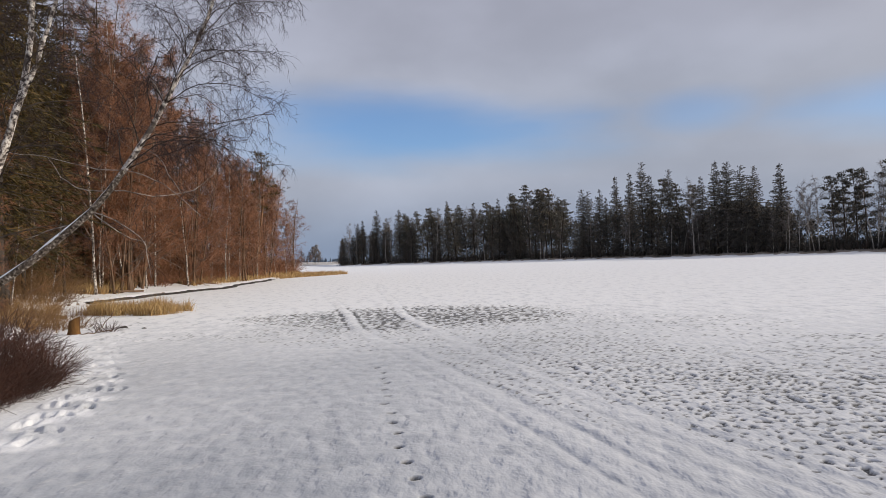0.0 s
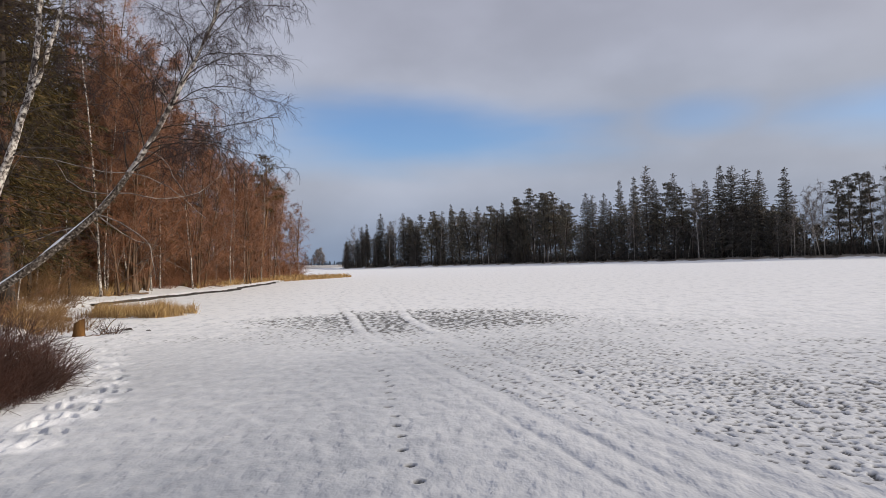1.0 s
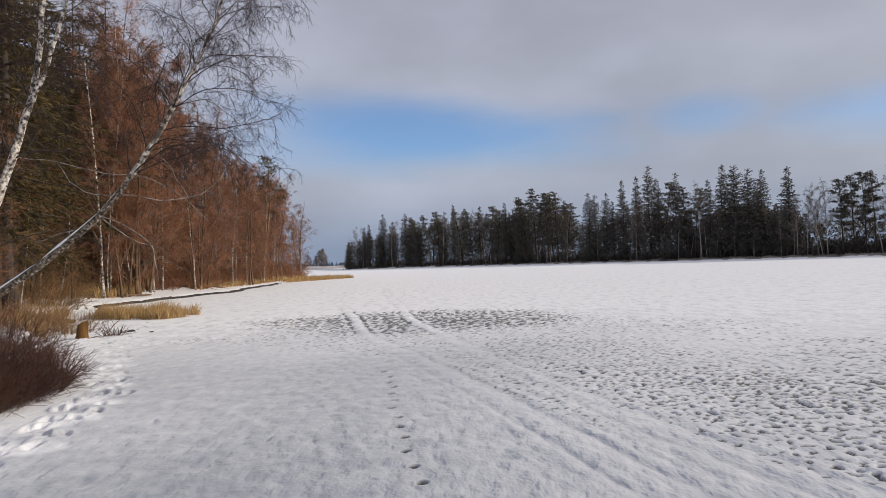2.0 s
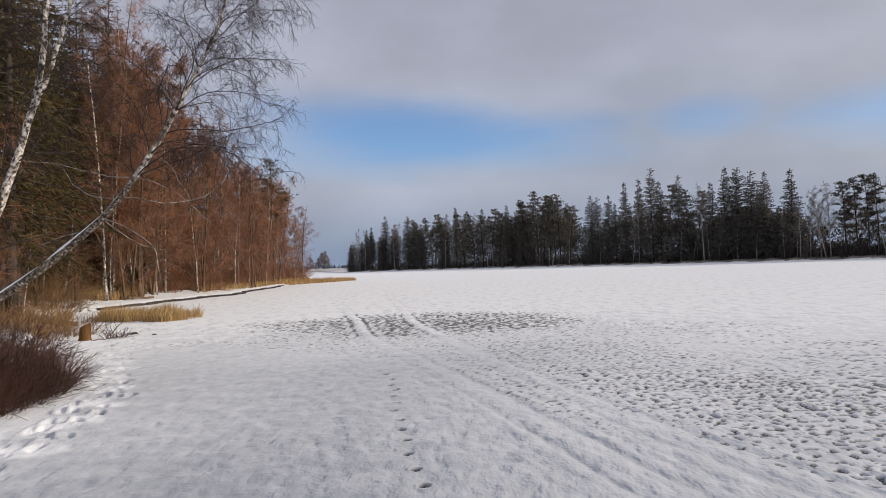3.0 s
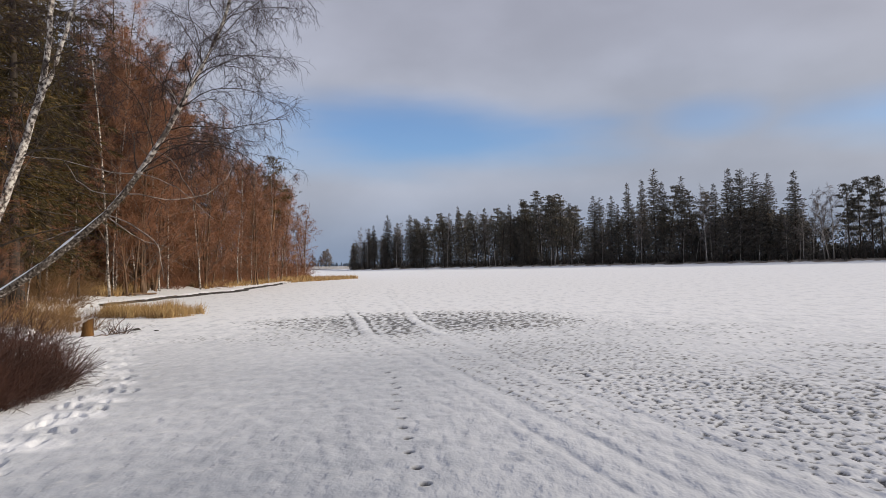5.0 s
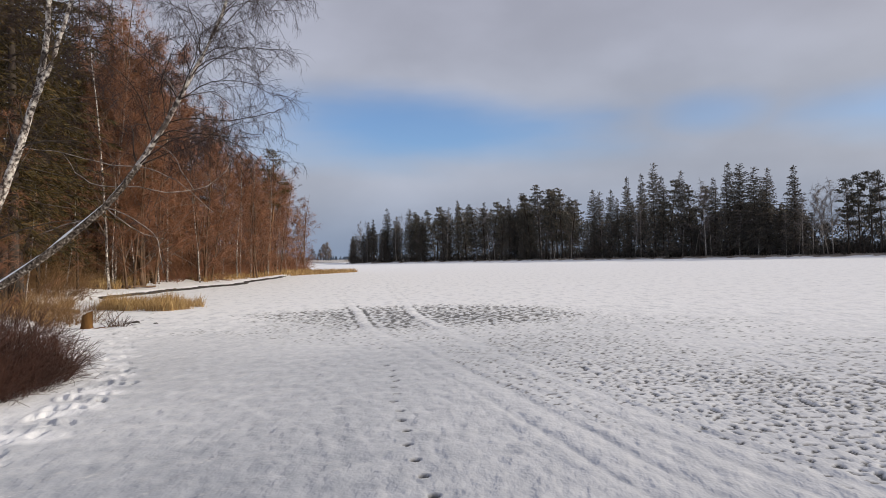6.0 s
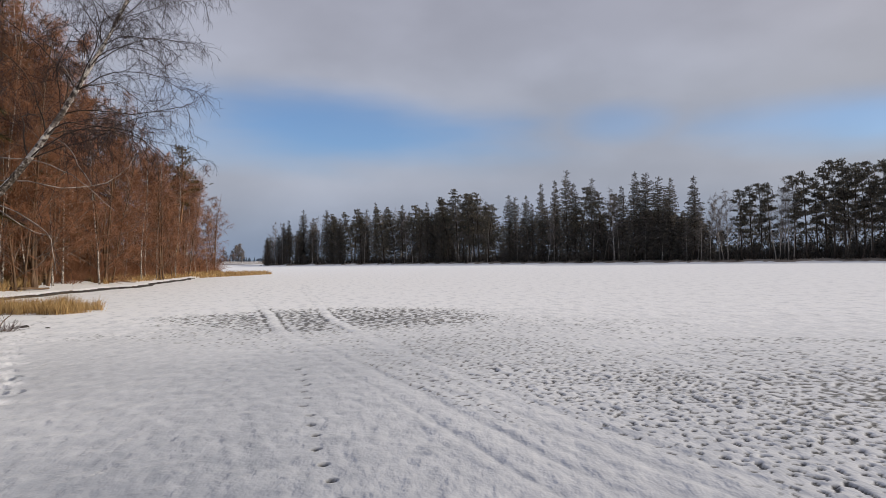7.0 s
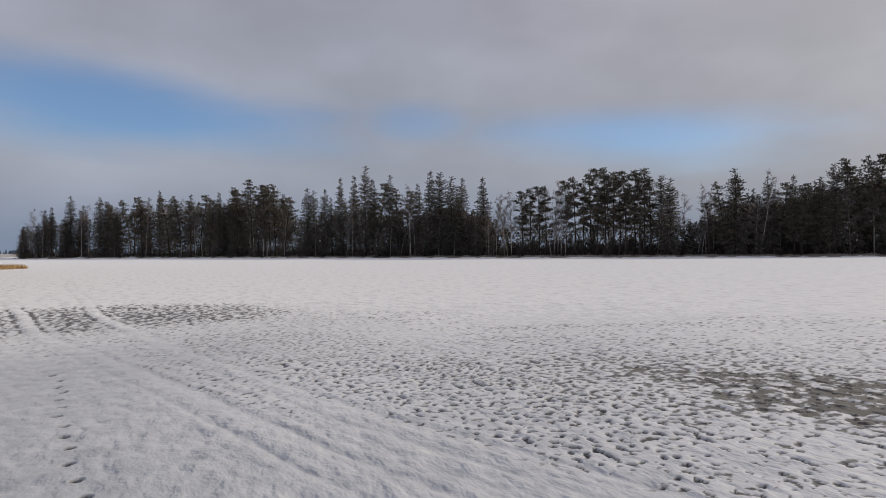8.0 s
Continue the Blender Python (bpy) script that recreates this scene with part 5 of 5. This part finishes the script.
reed_bed("reeds", "golden dry reeds standing in the snow", 501, [(-12.8, 22.0), (-11.2, 21.2), (-9.4, 20.6), (-8.6, 21.9), (-9.4, 23.4), (-13.4, 24.6)], 5200, 0.50, REED)
reed_bed("reeds", "strip of golden reeds on a low spit", 502, [(-18.5, 68.5), (-12.8, 86), (-15, 92), (-24, 96), (-22, 72)], 9000, 0.55, REED, width=0.02)
reed_bed("dry_grass", "tangled tan grass along the bank", 503, [(-9.6, 15.8), (-12.4, 20.5), (-15.5, 26.0), (-21, 27), (-18, 17), (-13, 13)], 6500, 0.55, GRASS, 0.4)
reed_bed("dry_grass", "tufts of tan grass under the trees", 504, [(-19.6, 29), (-19.4, 40), (-19.8, 56), (-21.5, 70), (-27, 70), (-25, 30)], 9000, 0.5, GRASS, 0.4, 0.012)


reed_bed("dry_grass", "golden tuft of tall grass at the wood's edge", 505, [(-17.8, 33), (-18.2, 38), (-20, 38), (-20, 33)], 1500, 0.75, REED, 0.3, 0.010)
reed_bed("dry_grass", "pale grass along the top of the snowy bank", 506, [(-17.2, 44), (-17.6, 58), (-18.8, 70), (-20, 70), (-18.6, 44)], 2600, 0.6, REED, 0.4, 0.014)


def stump():
    rng = np.random.default_rng(61)
    ob = tagged(new("tree_stump"), "short golden-brown cut stump at the snowy shore", "stump")
    x, y = -9.0, 15.45
    ob.location = (x, y, ground_z(x, y))
    ang = np.arange(14) * 2 * np.pi / 14
    wob = 1 + rng.normal(0, 0.06, 14)
    rings = []
    for z, r in ((-0.12, 0.18), (0.02, 0.15), (0.10, 0.128), (0.25, 0.118), (0.40, 0.112)):
        tilt = 0.06 * np.cos(ang) * (z > 0.3)
        rings.append(np.stack([np.cos(ang) * r * wob + 0.10 * z, np.sin(ang) * r * wob, z + tilt], 1))
    i = np.arange(14)
    j = (i + 1) % 14
    v = np.concatenate(rings)
    f = np.concatenate([np.stack([k * 14 + i, k * 14 + j, (k + 1) * 14 + j, (k + 1) * 14 + i], 1) for k in range(4)])
    part("bark", mesh_of("bark", v, [f, i[None, ::-1]], STUMP_BARK, True), ob)
    top = rings[-1]
    c = top.mean(0)
    v = np.concatenate([top * 1.0, c + (top - c) * 0.6 + [0, 0, 0.008], [c + [0, 0, 0.01]]])
    f = [np.stack([i, j, j + 14, i + 14], 1), np.stack([i + 14, j + 14, np.full(14, 28)], 1)]
    part("cut_face", mesh_of("cut_face", v, f, CUT_WOOD), ob, "pale sawn face")


stump()


def far_things():
    rng = np.random.default_rng(77)
    n = 900
    az, r = rng.uniform(4, 40, n), rng.uniform(1500, 1700, n)
    x, y = -np.sin(np.radians(az)) * r, np.cos(np.radians(az)) * r
    h = rng.uniform(11, 17, n) * (1 + 0.15 * gnoise(az * 0.7, az * 0, 3))
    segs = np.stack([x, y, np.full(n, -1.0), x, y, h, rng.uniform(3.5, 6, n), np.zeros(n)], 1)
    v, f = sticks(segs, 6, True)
    tagged(new("far_woods", mesh_of("far_woods", v, [f], HAZE_NEEDLE)), "bluish line of far woods across the lake", "woods", kind="stuff")
    islet = Stand("bare grey birch on a small far islet", "tree", "trees on the islet",
                  [bare_tree("birch_tree", 700 + k, 14, 0.16, 0.05, 0.12, 16, 0.26, 5, 5, 0.09, 1.9, 1.0, 0.05, 0.2, DARK_BARK, GREY_TWIG) for k in range(2)])
    for a, h in ((11.3, 15), (11.55, 13), (11.1, 12), (11.8, 9), (10.95, 9), (12.3, 7.5), (12.55, 9.5), (11.4, 13.5), (12.0, 6)):
        islet.put(rng, *polar(a, rng.uniform(505, 515)), h)
    islet.close()


far_things()


def bank_edge():
    """The dark wet lip of the bank, a ragged low wall of peat."""
    rng = np.random.default_rng(88)
    y = np.arange(29.5, 67, 0.25)
    x = np.interp(y, SHORE_Y, SHORE_X) + 0.5 * gnoise(y * 0 + 3.3, y * 0.35, 5) + 0.05
    n = len(y)
    h = 0.10 + 0.05 * gnoise(y * 1.3, y * 0, 9) + rng.uniform(0, 0.03, n)
    rows = [np.stack([x + 0.12 + rng.uniform(0, 0.08, n), y, np.full(n, -0.05)], 1), np.stack([x + 0.08, y, h * 0.5], 1),
            np.stack([x + 0.02, y, h + 0.03], 1), np.stack([x - 0.25, y, h + 0.02], 1), np.stack([x - 0.45, y, np.full(n, -0.05)], 1)]
    i = np.arange(n - 1)
    f = np.concatenate([np.stack([k * n + i, k * n + i + 1, (k + 1) * n + i + 1, (k + 1) * n + i], 1) for k in range(4)])
    tagged(new("bank_edge", mesh_of("bank_edge", np.concatenate(rows), [f], STONE, True)), "dark wet peat edge under the snowy bank", "bank", kind="structure")


bank_edge()


def lump(name, label, category, seed, place, size, material):
    """A rough stone or clod."""
    bm = bmesh.new()
    bmesh.ops.create_icosphere(bm, subdivisions=3, radius=1)
    for v in bm.verts:
        k = 1 + 0.22 * noise.noise(v.co * 1.6 + Vector((seed, 0, 0))) + 0.08 * noise.noise(v.co * 4)
        v.co = Vector((v.co.x * size[0], v.co.y * size[1], v.co.z * size[2])) * k
    me = bpy.data.meshes.new(name)
    bm.to_mesh(me)
    bm.free()
    me.materials.append(material)
    ob = new(name, me)
    ob.location = (place[0], place[1], ground_z(*place) + size[2] * 0.35)
    return tagged(ob, label, category)


lump("rock", "small dark stone poking out of the snow", "rock", 3, (-8.45, 16.75), (0.12, 0.09, 0.06), STONE)
lump("rock", "small dark stone at the edge of the footprints", "rock", 8, (-7.75, 16.4), (0.07, 0.06, 0.04), STONE)


def log(name, label, seed, a, b, r):
    rng = np.random.default_rng(seed)
    a, b = np.array(a, dtype=float), np.array(b, dtype=float)
    a[2] += ground_z(a[0], a[1])
    b[2] += ground_z(b[0], b[1])
    t = np.linspace(0, 1, 9)[:, None]
    p = a + (b - a) * t + rng.normal(0, 0.02, (9, 3))
    v, *f = tube(p, np.linspace(r, r * 0.55, 9), 9)
    return tagged(new(name, mesh_of(name, v, f, BROWN_BARK, True)), label, "log")


log("fallen_log", "fallen grey trunk lying in the dry grass", 1, (-15.2, 19.0, 0.12), (-11.9, 20.2, 0.10), 0.10)
log("fallen_log", "thin fallen trunk on the snowy bank", 2, (-19.5, 33.5, 0.10), (-17.2, 36.5, 0.08), 0.09)
log("fallen_log", "dark drift log at the foot of the trees", 4, (-18.6, 44.0, 0.10), (-17.0, 47.5, 0.10), 0.10)
log("broken_branch", "bare broken branch lying beside the stump", 5, (-8.75, 15.3, 0.03), (-8.2, 15.7, 0.10), 0.013)
log("broken_branch", "bent bare branch stuck in the snow by the stump", 6, (-8.6, 15.6, 0.0), (-8.1, 15.7, 0.55), 0.013)
